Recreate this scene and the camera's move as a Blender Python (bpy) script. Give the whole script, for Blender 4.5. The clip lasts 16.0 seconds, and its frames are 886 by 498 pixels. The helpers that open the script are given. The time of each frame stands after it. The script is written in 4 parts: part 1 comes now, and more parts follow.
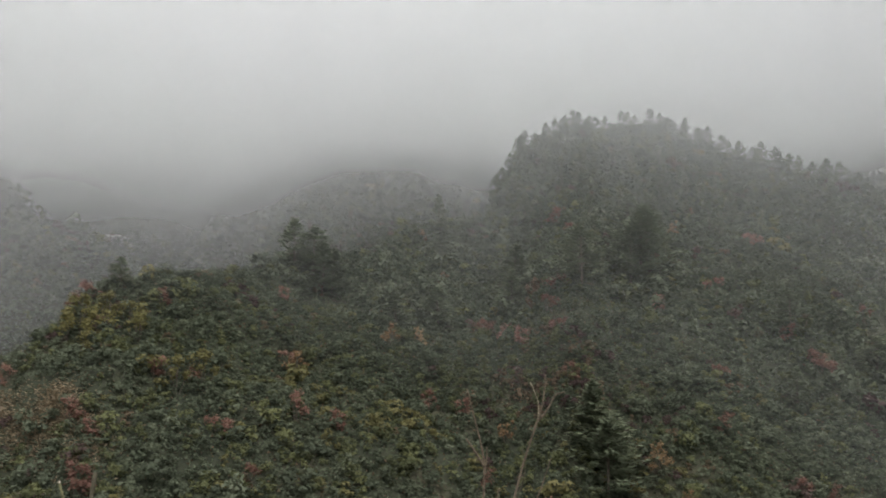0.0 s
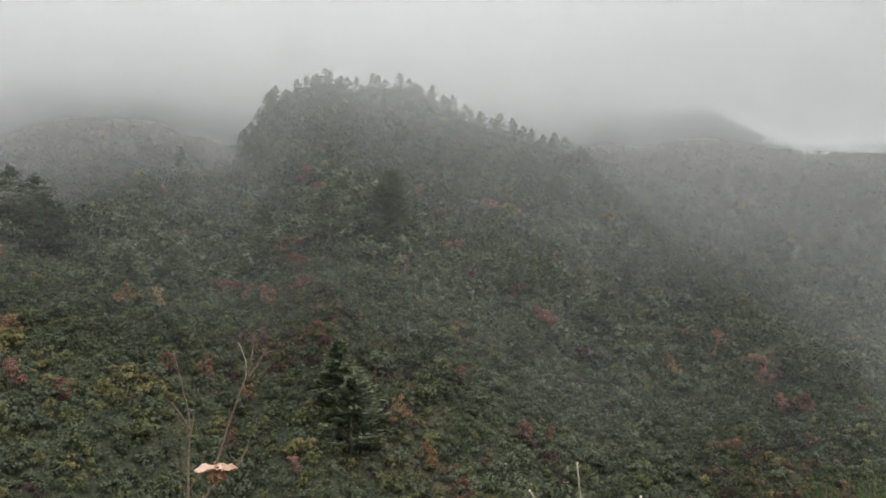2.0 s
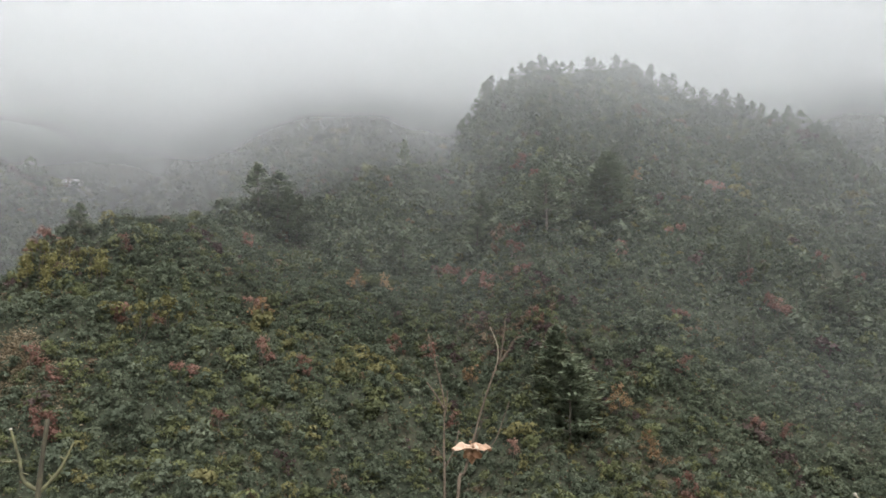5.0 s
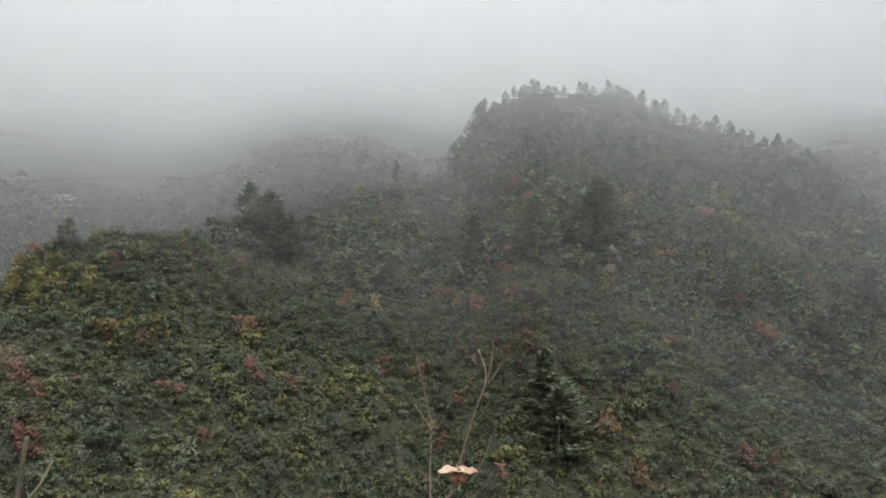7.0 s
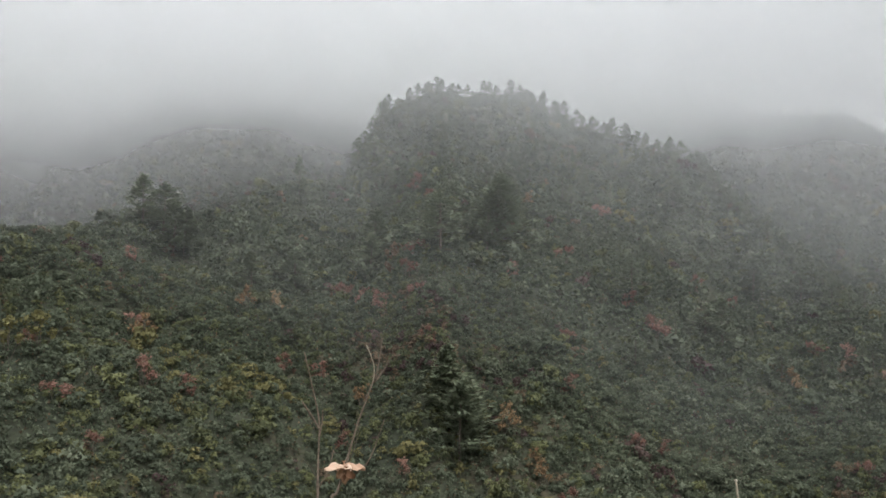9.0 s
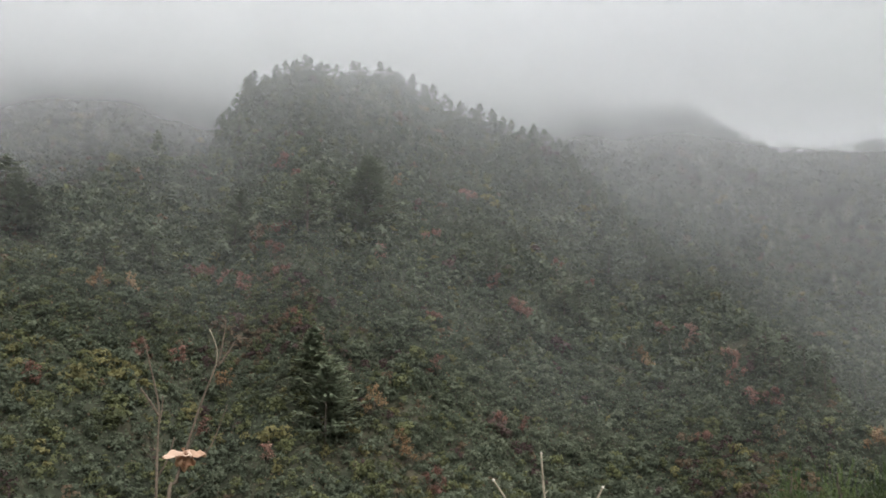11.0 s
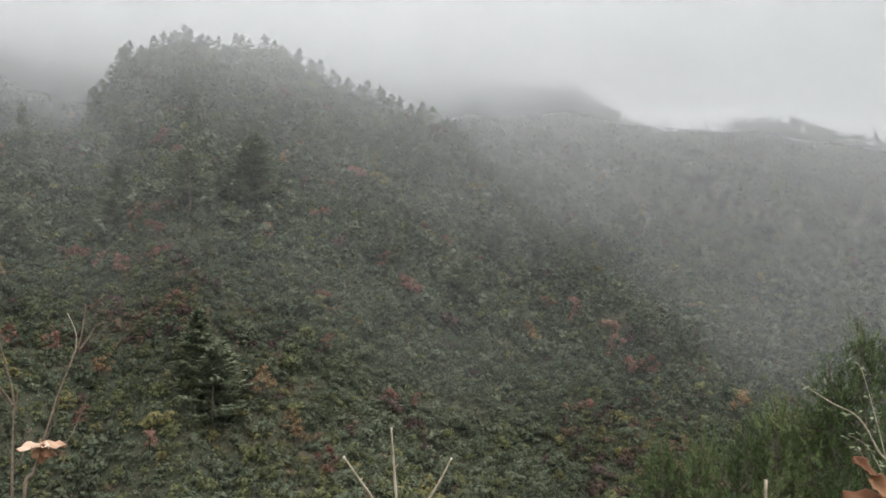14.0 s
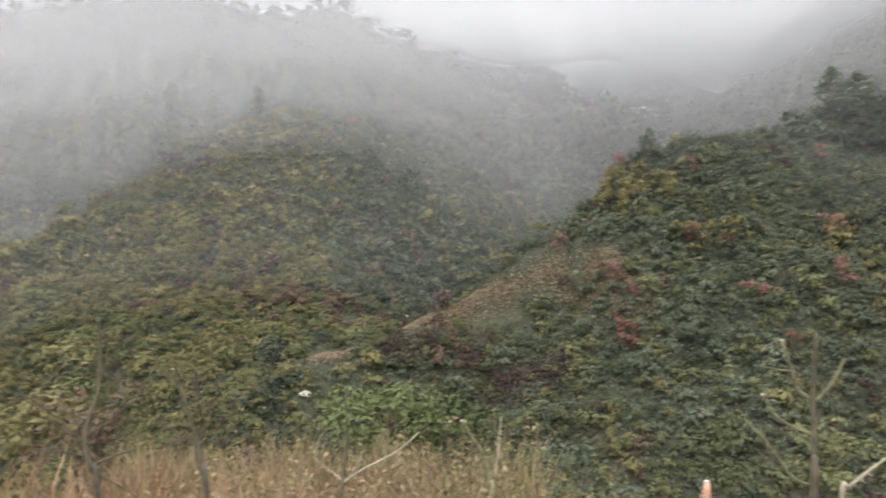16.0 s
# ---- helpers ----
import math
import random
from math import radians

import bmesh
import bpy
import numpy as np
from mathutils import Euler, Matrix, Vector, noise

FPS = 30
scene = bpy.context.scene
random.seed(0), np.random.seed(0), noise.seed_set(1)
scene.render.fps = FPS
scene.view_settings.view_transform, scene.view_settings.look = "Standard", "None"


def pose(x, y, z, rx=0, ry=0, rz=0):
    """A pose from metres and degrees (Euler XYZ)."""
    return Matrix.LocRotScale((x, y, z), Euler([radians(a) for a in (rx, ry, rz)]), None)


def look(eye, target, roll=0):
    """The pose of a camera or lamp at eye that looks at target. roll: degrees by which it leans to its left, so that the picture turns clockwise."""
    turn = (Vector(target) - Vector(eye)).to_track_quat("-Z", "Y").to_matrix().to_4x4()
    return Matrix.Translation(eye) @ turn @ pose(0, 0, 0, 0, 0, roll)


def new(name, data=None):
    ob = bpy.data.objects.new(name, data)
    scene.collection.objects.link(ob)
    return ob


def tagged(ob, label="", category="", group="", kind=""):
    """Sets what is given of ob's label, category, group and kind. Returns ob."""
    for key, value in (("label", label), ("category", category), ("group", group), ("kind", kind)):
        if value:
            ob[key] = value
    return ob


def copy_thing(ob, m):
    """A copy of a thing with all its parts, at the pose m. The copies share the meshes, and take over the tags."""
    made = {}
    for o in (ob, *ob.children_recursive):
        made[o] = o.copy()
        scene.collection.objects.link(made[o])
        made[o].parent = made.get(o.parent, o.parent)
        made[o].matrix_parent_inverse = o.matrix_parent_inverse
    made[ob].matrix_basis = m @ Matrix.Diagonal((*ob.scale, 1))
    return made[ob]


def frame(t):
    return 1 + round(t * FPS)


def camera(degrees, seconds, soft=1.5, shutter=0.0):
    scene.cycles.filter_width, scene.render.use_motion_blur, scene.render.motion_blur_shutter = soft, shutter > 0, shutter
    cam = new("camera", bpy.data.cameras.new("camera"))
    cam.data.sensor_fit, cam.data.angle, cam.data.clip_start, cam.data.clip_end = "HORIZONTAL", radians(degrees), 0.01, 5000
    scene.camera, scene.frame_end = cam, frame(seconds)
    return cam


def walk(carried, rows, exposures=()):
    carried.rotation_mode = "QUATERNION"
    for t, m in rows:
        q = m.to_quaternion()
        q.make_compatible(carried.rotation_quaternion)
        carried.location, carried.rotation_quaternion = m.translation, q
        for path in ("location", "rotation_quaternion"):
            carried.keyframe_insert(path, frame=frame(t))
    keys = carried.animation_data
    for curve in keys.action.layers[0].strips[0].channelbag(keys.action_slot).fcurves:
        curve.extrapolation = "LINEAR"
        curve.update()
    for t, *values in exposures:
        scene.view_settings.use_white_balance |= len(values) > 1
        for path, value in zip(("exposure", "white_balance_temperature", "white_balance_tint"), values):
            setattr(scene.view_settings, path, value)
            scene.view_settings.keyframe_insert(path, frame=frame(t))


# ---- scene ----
cam = camera(59.0, 16.0, soft=1.6, shutter=0.11)
# seconds, then the camera's yaw, pitch and roll in degrees; it is held at arm's length by someone who turns on the spot
ARM, EYE = 0.35, 1.6
ROWS = [
    (0, 0.06, 7.00, -0.50),
    (0.5, -8.84, 5.66, 0.03),
    (1, -11.52, 5.49, 0.53),
    (1.5, -16.14, 5.04, 1.23),
    (2, -18.16, 4.11, 0.09),
    (2.5, -13.18, 2.94, -0.21),
    (3, -11.34, 2.38, -1.14),
    (3.5, -11.16, 2.03, -0.66),
    (4, -7.85, 3.03, -1.53),
    (4.2, -5.23, 2.78, -1.44),
    (6.3, -1.57, 4.05, 0.06),
    (6.5, -1.93, 4.15, -0.02),
    (7, -3.17, 4.64, -1.17),
    (7.5, -5.47, 4.47, -1.20),
    (8, -9.67, 5.11, -1.32),
    (10.3, -10.79, 3.61, -0.60),
    (10.5, -14.15, 3.96, -0.80),
    (11, -19.86, 3.37, -0.82),
    (11.5, -23.08, 3.04, -0.28),
    (12, -26.51, 2.70, -0.59),
    (12.5, -27.23, 2.45, -0.18),
    (13, -27.75, 2.49, -0.49),
    (13.5, -27.04, 2.16, -0.02),
    (14, -27.85, 1.79, 0.12),
    (14.5, -24.30, 1.47, 1.39),
    (15, -13.92, 0.87, 1.98),
    (15.3, -1.25, 0.34, 1.74),
    (15.5, 8.30, 0.59, 0.61),
    (15.7, 19.75, 0.03, 0.62),
    (15.8, 25.95, -0.72, 0.69),
    (15.9, 31.94, -1.86, 0.76),
    (16, 37.24, -2.51, 1.32),
]
walk(cam, [(t, pose(-ARM * math.sin(radians(yaw)), ARM * (math.cos(radians(yaw)) - 1), EYE, 90 + pitch, roll, yaw)) for t, yaw, pitch, roll in ROWS],
     exposures=[(0.0, 0.07, 6550, 10), (1.0, 0.12, 6550, 10), (2.2, 0.32, 6550, 10), (3.2, 0.57, 6450, 10), (4.2, 0.62, 6400, 10), (6.3, 0.44, 6350, 10), (8.0, 0.34, 6350, 10), (10.5, 0.38, 6400, 11), (13.0, 0.46, 6450, 11), (14.5, 0.59, 6450, 11), (15.0, 0.74, 6450, 12), (15.5, 0.92, 6450, 13), (16.0, 0.91, 6450, 14)])

# ---- world and light: an overcast autumn day with low cloud ----
world = bpy.data.worlds.new("overcast_sky")
scene.world = world
world.use_nodes = True
wn, wl = world.node_tree.nodes, world.node_tree.links
wn.clear()
sky = wn.new("ShaderNodeTexSky")
sky.sky_type, sky.sun_disc = "NISHITA", False
sky.sun_elevation, sky.sun_rotation = radians(62), radians(150)
clear_sky = wn.new("ShaderNodeBackground")
clear_sky.inputs["Strength"].default_value = 0.06
wl.new(sky.outputs[0], clear_sky.inputs["Color"])
cloud = wn.new("ShaderNodeBackground")
cloud.inputs["Color"].default_value = (0.985, 0.99, 0.965, 1)
cloud.inputs["Strength"].default_value = 1.75
both = wn.new("ShaderNodeAddShader")
wout = wn.new("ShaderNodeOutputWorld")
wl.new(clear_sky.outputs[0], both.inputs[0])
wl.new(cloud.outputs[0], both.inputs[1])
wl.new(both.outputs[0], wout.inputs["Surface"])

sun_data = bpy.data.lights.new("sun", "SUN")
sun_data.energy, sun_data.angle, sun_data.color = 1.2, radians(30), (1.0, 0.98, 0.95)
sun = new("sun", sun_data)
sun.matrix_world = look((0, 0, 0), (-math.sin(radians(150)) * math.cos(radians(62)), -math.cos(radians(150)) * math.cos(radians(62)), -math.sin(radians(62))))

# ---- materials ----
def material(name):
    m = bpy.data.materials.new(name)
    m.use_nodes = True
    nodes, links = m.node_tree.nodes, m.node_tree.links
    nodes.clear()
    out = nodes.new("ShaderNodeOutputMaterial")
    return m, nodes, links, out


def ramp(nodes, stops):
    r = nodes.new("ShaderNodeValToRGB")
    el = r.color_ramp.elements
    while len(el) < len(stops):
        el.new(0.5)
    for e, (p, c) in zip(el, stops):
        e.position, e.color = p, (*c, 1)
    return r


def noise_tex(nodes, links, scale, detail=3.0, rough=0.55, coord="Object"):
    tc = nodes.new("ShaderNodeTexCoord")
    n = nodes.new("ShaderNodeTexNoise")
    n.inputs["Scale"].default_value, n.inputs["Detail"].default_value, n.inputs["Roughness"].default_value = scale, detail, rough
    links.new(tc.outputs[coord], n.inputs["Vector"])
    return n


def leaf_material(name, stops, translucent=0.3, rough=0.7):
    """Foliage: a hue for each plant (attribute tone, or the object's own chance), broken up leaf by leaf and in patches."""
    m, nodes, links, out = material(name)
    tone = nodes.new("ShaderNodeAttribute")
    tone.attribute_name = "tone"
    info = nodes.new("ShaderNodeObjectInfo")
    geo = nodes.new("ShaderNodeNewGeometry")
    patch = noise_tex(nodes, links, 0.35, 2.0)
    a = nodes.new("ShaderNodeMath"); a.operation = "GREATER_THAN"; a.inputs[1].default_value = 0.001
    links.new(tone.outputs["Fac"], a.inputs[0])
    w = nodes.new("ShaderNodeMix"); w.data_type = "FLOAT"
    links.new(a.outputs[0], w.inputs["Factor"]); links.new(info.outputs["Random"], w.inputs[2]); links.new(tone.outputs["Fac"], w.inputs[3])
    b = nodes.new("ShaderNodeMath"); b.operation = "MULTIPLY_ADD"
    b.inputs[1].default_value = 0.15
    links.new(geo.outputs["Random Per Island"], b.inputs[0])
    s = nodes.new("ShaderNodeMath"); s.operation = "MULTIPLY"
    s.inputs[1].default_value = 0.66
    links.new(w.outputs[0], s.inputs[0]); links.new(s.outputs[0], b.inputs[2])
    p = nodes.new("ShaderNodeMath"); p.operation = "MULTIPLY_ADD"
    p.inputs[1].default_value = 0.3
    links.new(patch.outputs["Fac"], p.inputs[0]); links.new(b.outputs[0], p.inputs[2])
    q = nodes.new("ShaderNodeMath"); q.operation = "SUBTRACT"; q.inputs[1].default_value = 0.1
    links.new(p.outputs[0], q.inputs[0])
    r = ramp(nodes, stops)
    links.new(q.outputs[0], r.inputs[0])
    bsdf = nodes.new("ShaderNodeBsdfPrincipled")
    bsdf.inputs["Roughness"].default_value = rough
    bsdf.inputs["Specular IOR Level"].default_value = 0.2
    links.new(r.outputs[0], bsdf.inputs["Base Color"])
    tr = nodes.new("ShaderNodeBsdfTranslucent")
    links.new(r.outputs[0], tr.inputs["Color"])
    mix = nodes.new("ShaderNodeMixShader")
    mix.inputs[0].default_value = translucent
    links.new(bsdf.outputs[0], mix.inputs[1]); links.new(tr.outputs[0], mix.inputs[2])
    links.new(mix.outputs[0], out.inputs["Surface"])
    return m


def bark_material(name, dark, light, scale=30.0, rough=0.85, bump=0.4):
    m, nodes, links, out = material(name)
    n = noise_tex(nodes, links, scale, 5.0, 0.65)
    n2 = noise_tex(nodes, links, scale * 0.17, 2.0)
    mix = nodes.new("ShaderNodeMath"); mix.operation = "MULTIPLY_ADD"; mix.inputs[1].default_value = 0.6
    half = nodes.new("ShaderNodeMath"); half.operation = "MULTIPLY"; half.inputs[1].default_value = 0.4
    links.new(n2.outputs["Fac"], half.inputs[0])
    links.new(n.outputs["Fac"], mix.inputs[0]); links.new(half.outputs[0], mix.inputs[2])
    r = ramp(nodes, [(0.33, dark), (0.66, light)])
    links.new(mix.outputs[0], r.inputs[0])
    bsdf = nodes.new("ShaderNodeBsdfPrincipled")
    bsdf.inputs["Roughness"].default_value = rough
    links.new(r.outputs[0], bsdf.inputs["Base Color"])
    bm = nodes.new("ShaderNodeBump"); bm.inputs["Strength"].default_value = bump; bm.inputs["Distance"].default_value = 0.004
    links.new(n.outputs["Fac"], bm.inputs["Height"]); links.new(bm.outputs[0], bsdf.inputs["Normal"])
    links.new(bsdf.outputs[0], out.inputs["Surface"])
    return m


def ground_material():
    m, nodes, links, out = material("leaf_litter_soil")
    n = noise_tex(nodes, links, 0.09, 4.0, 0.6)
    f = noise_tex(nodes, links, 1.6, 6.0, 0.7)
    big = ramp(nodes, [(0.35, (0.022, 0.028, 0.015)), (0.55, (0.032, 0.037, 0.020)), (0.7, (0.055, 0.048, 0.029))])
    fine = ramp(nodes, [(0.3, (0.55, 0.55, 0.55)), (0.7, (1.5, 1.4, 1.3))])
    links.new(n.outputs["Fac"], big.inputs[0]); links.new(f.outputs["Fac"], fine.inputs[0])
    mul = nodes.new("ShaderNodeMix"); mul.data_type = "RGBA"; mul.blend_type = "MULTIPLY"
    mul.inputs["Factor"].default_value = 1.0
    links.new(big.outputs[0], mul.inputs[6]); links.new(fine.outputs[0], mul.inputs[7])
    bsdf = nodes.new("ShaderNodeBsdfPrincipled")
    bsdf.inputs["Roughness"].default_value = 0.95
    links.new(mul.outputs[2], bsdf.inputs["Base Color"])
    bump = nodes.new("ShaderNodeBump"); bump.inputs["Strength"].default_value = 0.6; bump.inputs["Distance"].default_value = 0.15
    links.new(f.outputs["Fac"], bump.inputs["Height"]); links.new(bump.outputs[0], bsdf.inputs["Normal"])
    links.new(bsdf.outputs[0], out.inputs["Surface"])
    return m


def mist_material(name="mist", white=0.93):
    """Cloud droplets: they scatter the light that falls on them from either side; the attribute thickness says how thick a bank is."""
    m, nodes, links, out = material(name)
    dens = nodes.new("ShaderNodeAttribute")
    dens.attribute_name = "thickness"
    n = noise_tex(nodes, links, 0.011, 4.0, 0.5)
    r = nodes.new("ShaderNodeMapRange")
    r.inputs["From Min"].default_value, r.inputs["From Max"].default_value = 0.3, 0.7
    r.inputs["To Min"].default_value, r.inputs["To Max"].default_value = 0.68, 1.3
    links.new(n.outputs["Fac"], r.inputs["Value"])
    tau = nodes.new("ShaderNodeMath"); tau.operation = "MULTIPLY"
    links.new(dens.outputs["Fac"], tau.inputs[0]); links.new(r.outputs[0], tau.inputs[1])
    neg = nodes.new("ShaderNodeMath"); neg.operation = "MULTIPLY"; neg.inputs[1].default_value = -1
    links.new(tau.outputs[0], neg.inputs[0])
    ex = nodes.new("ShaderNodeMath"); ex.operation = "EXPONENT"
    links.new(neg.outputs[0], ex.inputs[0])
    alpha = nodes.new("ShaderNodeMath"); alpha.operation = "SUBTRACT"; alpha.inputs[0].default_value = 1.0
    links.new(ex.outputs[0], alpha.inputs[1])
    d = nodes.new("ShaderNodeBsdfDiffuse"); d.inputs["Color"].default_value = (white, white, white, 1)
    t = nodes.new("ShaderNodeBsdfTranslucent"); t.inputs["Color"].default_value = (white, white, white, 1)
    body = nodes.new("ShaderNodeMixShader"); body.inputs[0].default_value = 0.5
    links.new(d.outputs[0], body.inputs[1]); links.new(t.outputs[0], body.inputs[2])
    clear = nodes.new("ShaderNodeBsdfTransparent")
    mix = nodes.new("ShaderNodeMixShader")
    links.new(alpha.outputs[0], mix.inputs[0]); links.new(clear.outputs[0], mix.inputs[1]); links.new(body.outputs[0], mix.inputs[2])
    links.new(mix.outputs[0], out.inputs["Surface"])
    return m


MIST = mist_material()
CLOUD = mist_material("cloud", 0.68)
SOIL = ground_material()
DARK_LEAF = leaf_material("dark_evergreen_leaf", [(0.0, (0.042, 0.048, 0.031)), (0.35, (0.074, 0.087, 0.056)), (0.7, (0.116, 0.131, 0.084)), (1.0, (0.181, 0.194, 0.133))])
MID_LEAF = leaf_material("green_leaf", [(0.0, (0.060, 0.067, 0.034)), (0.4, (0.095, 0.103, 0.047)), (0.75, (0.140, 0.146, 0.065)), (1.0, (0.196, 0.193, 0.090))])
OLIVE_LEAF = leaf_material("yellowing_leaf", [(0.0, (0.081, 0.076, 0.033)), (0.5, (0.149, 0.136, 0.057)), (1.0, (0.241, 0.207, 0.092))])
YELLOW_LEAF = leaf_material("yellow_autumn_leaf", [(0.0, (0.10, 0.092, 0.036)), (0.5, (0.165, 0.15, 0.06)), (1.0, (0.25, 0.22, 0.095))])
RUST_LEAF = leaf_material("brown_leaf", [(0.0, (0.081, 0.057, 0.037)), (0.5, (0.138, 0.098, 0.063)), (1.0, (0.218, 0.155, 0.098))])
RED_LEAF = leaf_material("red_autumn_leaf", [(0.0, (0.12, 0.060, 0.045)), (0.5, (0.20, 0.108, 0.082)), (1.0, (0.31, 0.185, 0.14))])
PINE_LEAF = leaf_material("pine_needle", [(0.0, (0.079, 0.095, 0.060)), (0.5, (0.137, 0.156, 0.098)), (1.0, (0.202, 0.218, 0.138))], 0.3)
BARK = bark_material("grey_brown_bark", (0.05, 0.04, 0.03), (0.16, 0.13, 0.10))
PURPLE_LEAF = leaf_material("purplish_brown_leaf", [(0.0, (0.050, 0.030, 0.028)), (0.5, (0.085, 0.056, 0.050)), (1.0, (0.14, 0.10, 0.085))])
BRACKEN = leaf_material("dead_bracken", [(0.0, (0.14, 0.085, 0.045)), (0.5, (0.24, 0.155, 0.085)), (1.0, (0.38, 0.27, 0.16))])
FERN = leaf_material("flattened_fern", [(0.0, (0.13, 0.102, 0.066)), (0.5, (0.22, 0.172, 0.112)), (1.0, (0.34, 0.275, 0.185))])
BRIGHT_LEAF = leaf_material("fresh_green_leaf", [(0.0, (0.05, 0.064, 0.025)), (0.5, (0.098, 0.12, 0.045)), (1.0, (0.17, 0.19, 0.08))], 0.3)
YOUNG_NEEDLE = leaf_material("young_pine_needle", [(0.0, (0.036, 0.055, 0.019)), (0.5, (0.075, 0.105, 0.036)), (1.0, (0.16, 0.19, 0.075))], 0.2)
STRAW = leaf_material("dry_grass_blade", [(0.0, (0.12, 0.092, 0.05)), (0.5, (0.22, 0.17, 0.092)), (1.0, (0.36, 0.285, 0.165))], 0.3)
DEAD_LEAF = leaf_material("withered_leaf", [(0.0, (0.40, 0.24, 0.15)), (0.45, (0.62, 0.44, 0.32)), (1.0, (0.80, 0.68, 0.56))], 0.3)
TWIG = bark_material("dark_twig_bark", (0.045, 0.032, 0.021), (0.16, 0.118, 0.08), 120.0)
TAN_LEAF = leaf_material("tan_crumpled_leaf", [(0.0, (0.14, 0.062, 0.032)), (0.5, (0.30, 0.16, 0.09)), (1.0, (0.50, 0.32, 0.2))], 0.25)
PALE_TWIG = bark_material("pale_twig_bark", (0.13, 0.105, 0.07), (0.36, 0.31, 0.22), 120.0)
MOSSY = bark_material("mossy_bark", (0.022, 0.018, 0.013), (0.085, 0.072, 0.036), 60.0)
LICHEN = bark_material("lichen_bark", (0.04, 0.036, 0.02), (0.17, 0.16, 0.075), 90.0)
CUT_WOOD = bark_material("cut_wood", (0.30, 0.25, 0.19), (0.52, 0.47, 0.39), 150.0)
ORANGE_WOOD = bark_material("orange_peeled_wood", (0.20, 0.09, 0.05), (0.50, 0.29, 0.18), 80.0)
ROCK = bark_material("pale_limestone", (0.25, 0.235, 0.20), (0.47, 0.45, 0.41), 2.0)
PALE_LEAF = leaf_material("pale_green_leaf", [(0.0, (0.12, 0.14, 0.075)), (0.5, (0.21, 0.235, 0.14)), (1.0, (0.33, 0.35, 0.24))], 0.3)
BROWN_LEAF = leaf_material("brown_curled_leaf", [(0.0, (0.08, 0.036, 0.018)), (0.5, (0.16, 0.072, 0.036)), (1.0, (0.30, 0.17, 0.09))], 0.2)

# ---- the lie of the land: ridges round a ravine, each as bearing, angle of the skyline and distance of its crest ----
RIDGES = [
    # front spur and main hill: front slope, back slope, tree height taken off the skyline
    (0.577, 0.45, ([2, 6, 36, 42], [4.2, 5.2, 5.2, 4.2]),
     [-75, -60, -50, -43, -35.4, -32.4, -28.3, -25.9, -23, -20, -14.5, -10, -6, -1, 3, 3.9, 5.6, 7.6, 10.4, 12.3, 16.5, 20.8, 23.9, 26.6, 28.7, 32, 36, 39.7, 42, 45.4, 48.6, 60, 75],
     [-18, -14, -10, -7.2, -4.4, -2.2, .6, 3.0, 4.9, 6.0, 6.8, 7.3, 8.0, 9.2, 10.4, 12.4, 14.6, 16.0, 16.8, 16.0, 15.6, 14.4, 13.1, 11.6, 10.0, 6.9, 3.7, 1.0, -1.0, -3.8, -6.8, -14, -18],
     [80, 84, 86, 88, 96, 100, 106, 112, 118, 124, 130, 140, 150, 168, 185, 205, 220, 230, 235, 235, 232, 228, 222, 215, 205, 185, 165, 150, 140, 128, 118, 100, 95]),
    # shoulder behind it, to the valley head
    (0.52, 0.4, 3.5, [-40, -25, -19.4, -16.9, -14.7, -12, -9.6, -7.9, -2, 3, 20, 40],
     [-8, 0, 5, 7.8, 11.1, 14, 15.8, 16.8, 17.4, 16.5, 12, 0],
     [195, 220, 240, 275, 310, 338, 360, 374, 390, 398, 400, 390]),
    # long ridge beyond the main hill
    (0.5, 0.35, 4.0, [-5, 10, 17.9, 23.7, 30.4, 34.5, 37.4, 39.4, 41.3, 44.8, 51.3, 56.8, 70, 90],
     [12, 16.5, 16, 15.4, 14.2, 13.5, 13, 12, 11.3, 10.1, 6.5, 3, -3, -8],
     [360, 360, 360, 350, 340, 330, 325, 320, 312, 300, 270, 245, 220, 200]),
    (0.45, 0.3, 4.0, [25, 40, 45, 48.9, 51.3, 53.7, 57, 75, 95], [6, 9.5, 10.5, 10.3, 10.0, 9.8, 8.7, 4, 1], [410, 402, 396, 392, 388, 386, 380, 365, 350]),
    # hill across the ravine and its wooded knoll
    (0.8, 0.4, 3.0, [-120, -90, -66, -56, -44.3, -36.2, -33.4, -30.2, -27.4, -24.6, -22.7, -20, -10],
     [8, 12, 16, 18, 18.5, 15.5, 13.3, 11.3, 9.0, 7.2, 6.2, 4.5, 0], [250, 260, 270, 280, 290, 285, 280, 270, 255, 245, 240, 235, 220]),
    (0.5, 0.6, 3.0, [-95, -75, -63.4, -60.6, -57.7, -54.4, -49.3, -46.1, -40.5, -35, -28], [-10, -6, .6, 2, 3.9, 5.9, 7.5, 8.1, 7.0, 4.0, -1], [100, 120, 140, 148, 155, 165, 175, 182, 190, 190, 190]),
    # valley head
    (0.8, 0.3, 3.0, [-45, -35, -23, -10, 0], [8, 13, 15, 15, 9], [405, 405, 405, 405, 405]),
]
WAVES = [(random.uniform(0, 6.28), random.uniform(0, 6.28), 6.28 / w, amp) for w, amp in ((62, 1.3), (47, 1.1), (33, 0.8), (23, 0.6), (17, 0.5), (13, 0.4), (9, 0.25), (6.5, 0.2))]


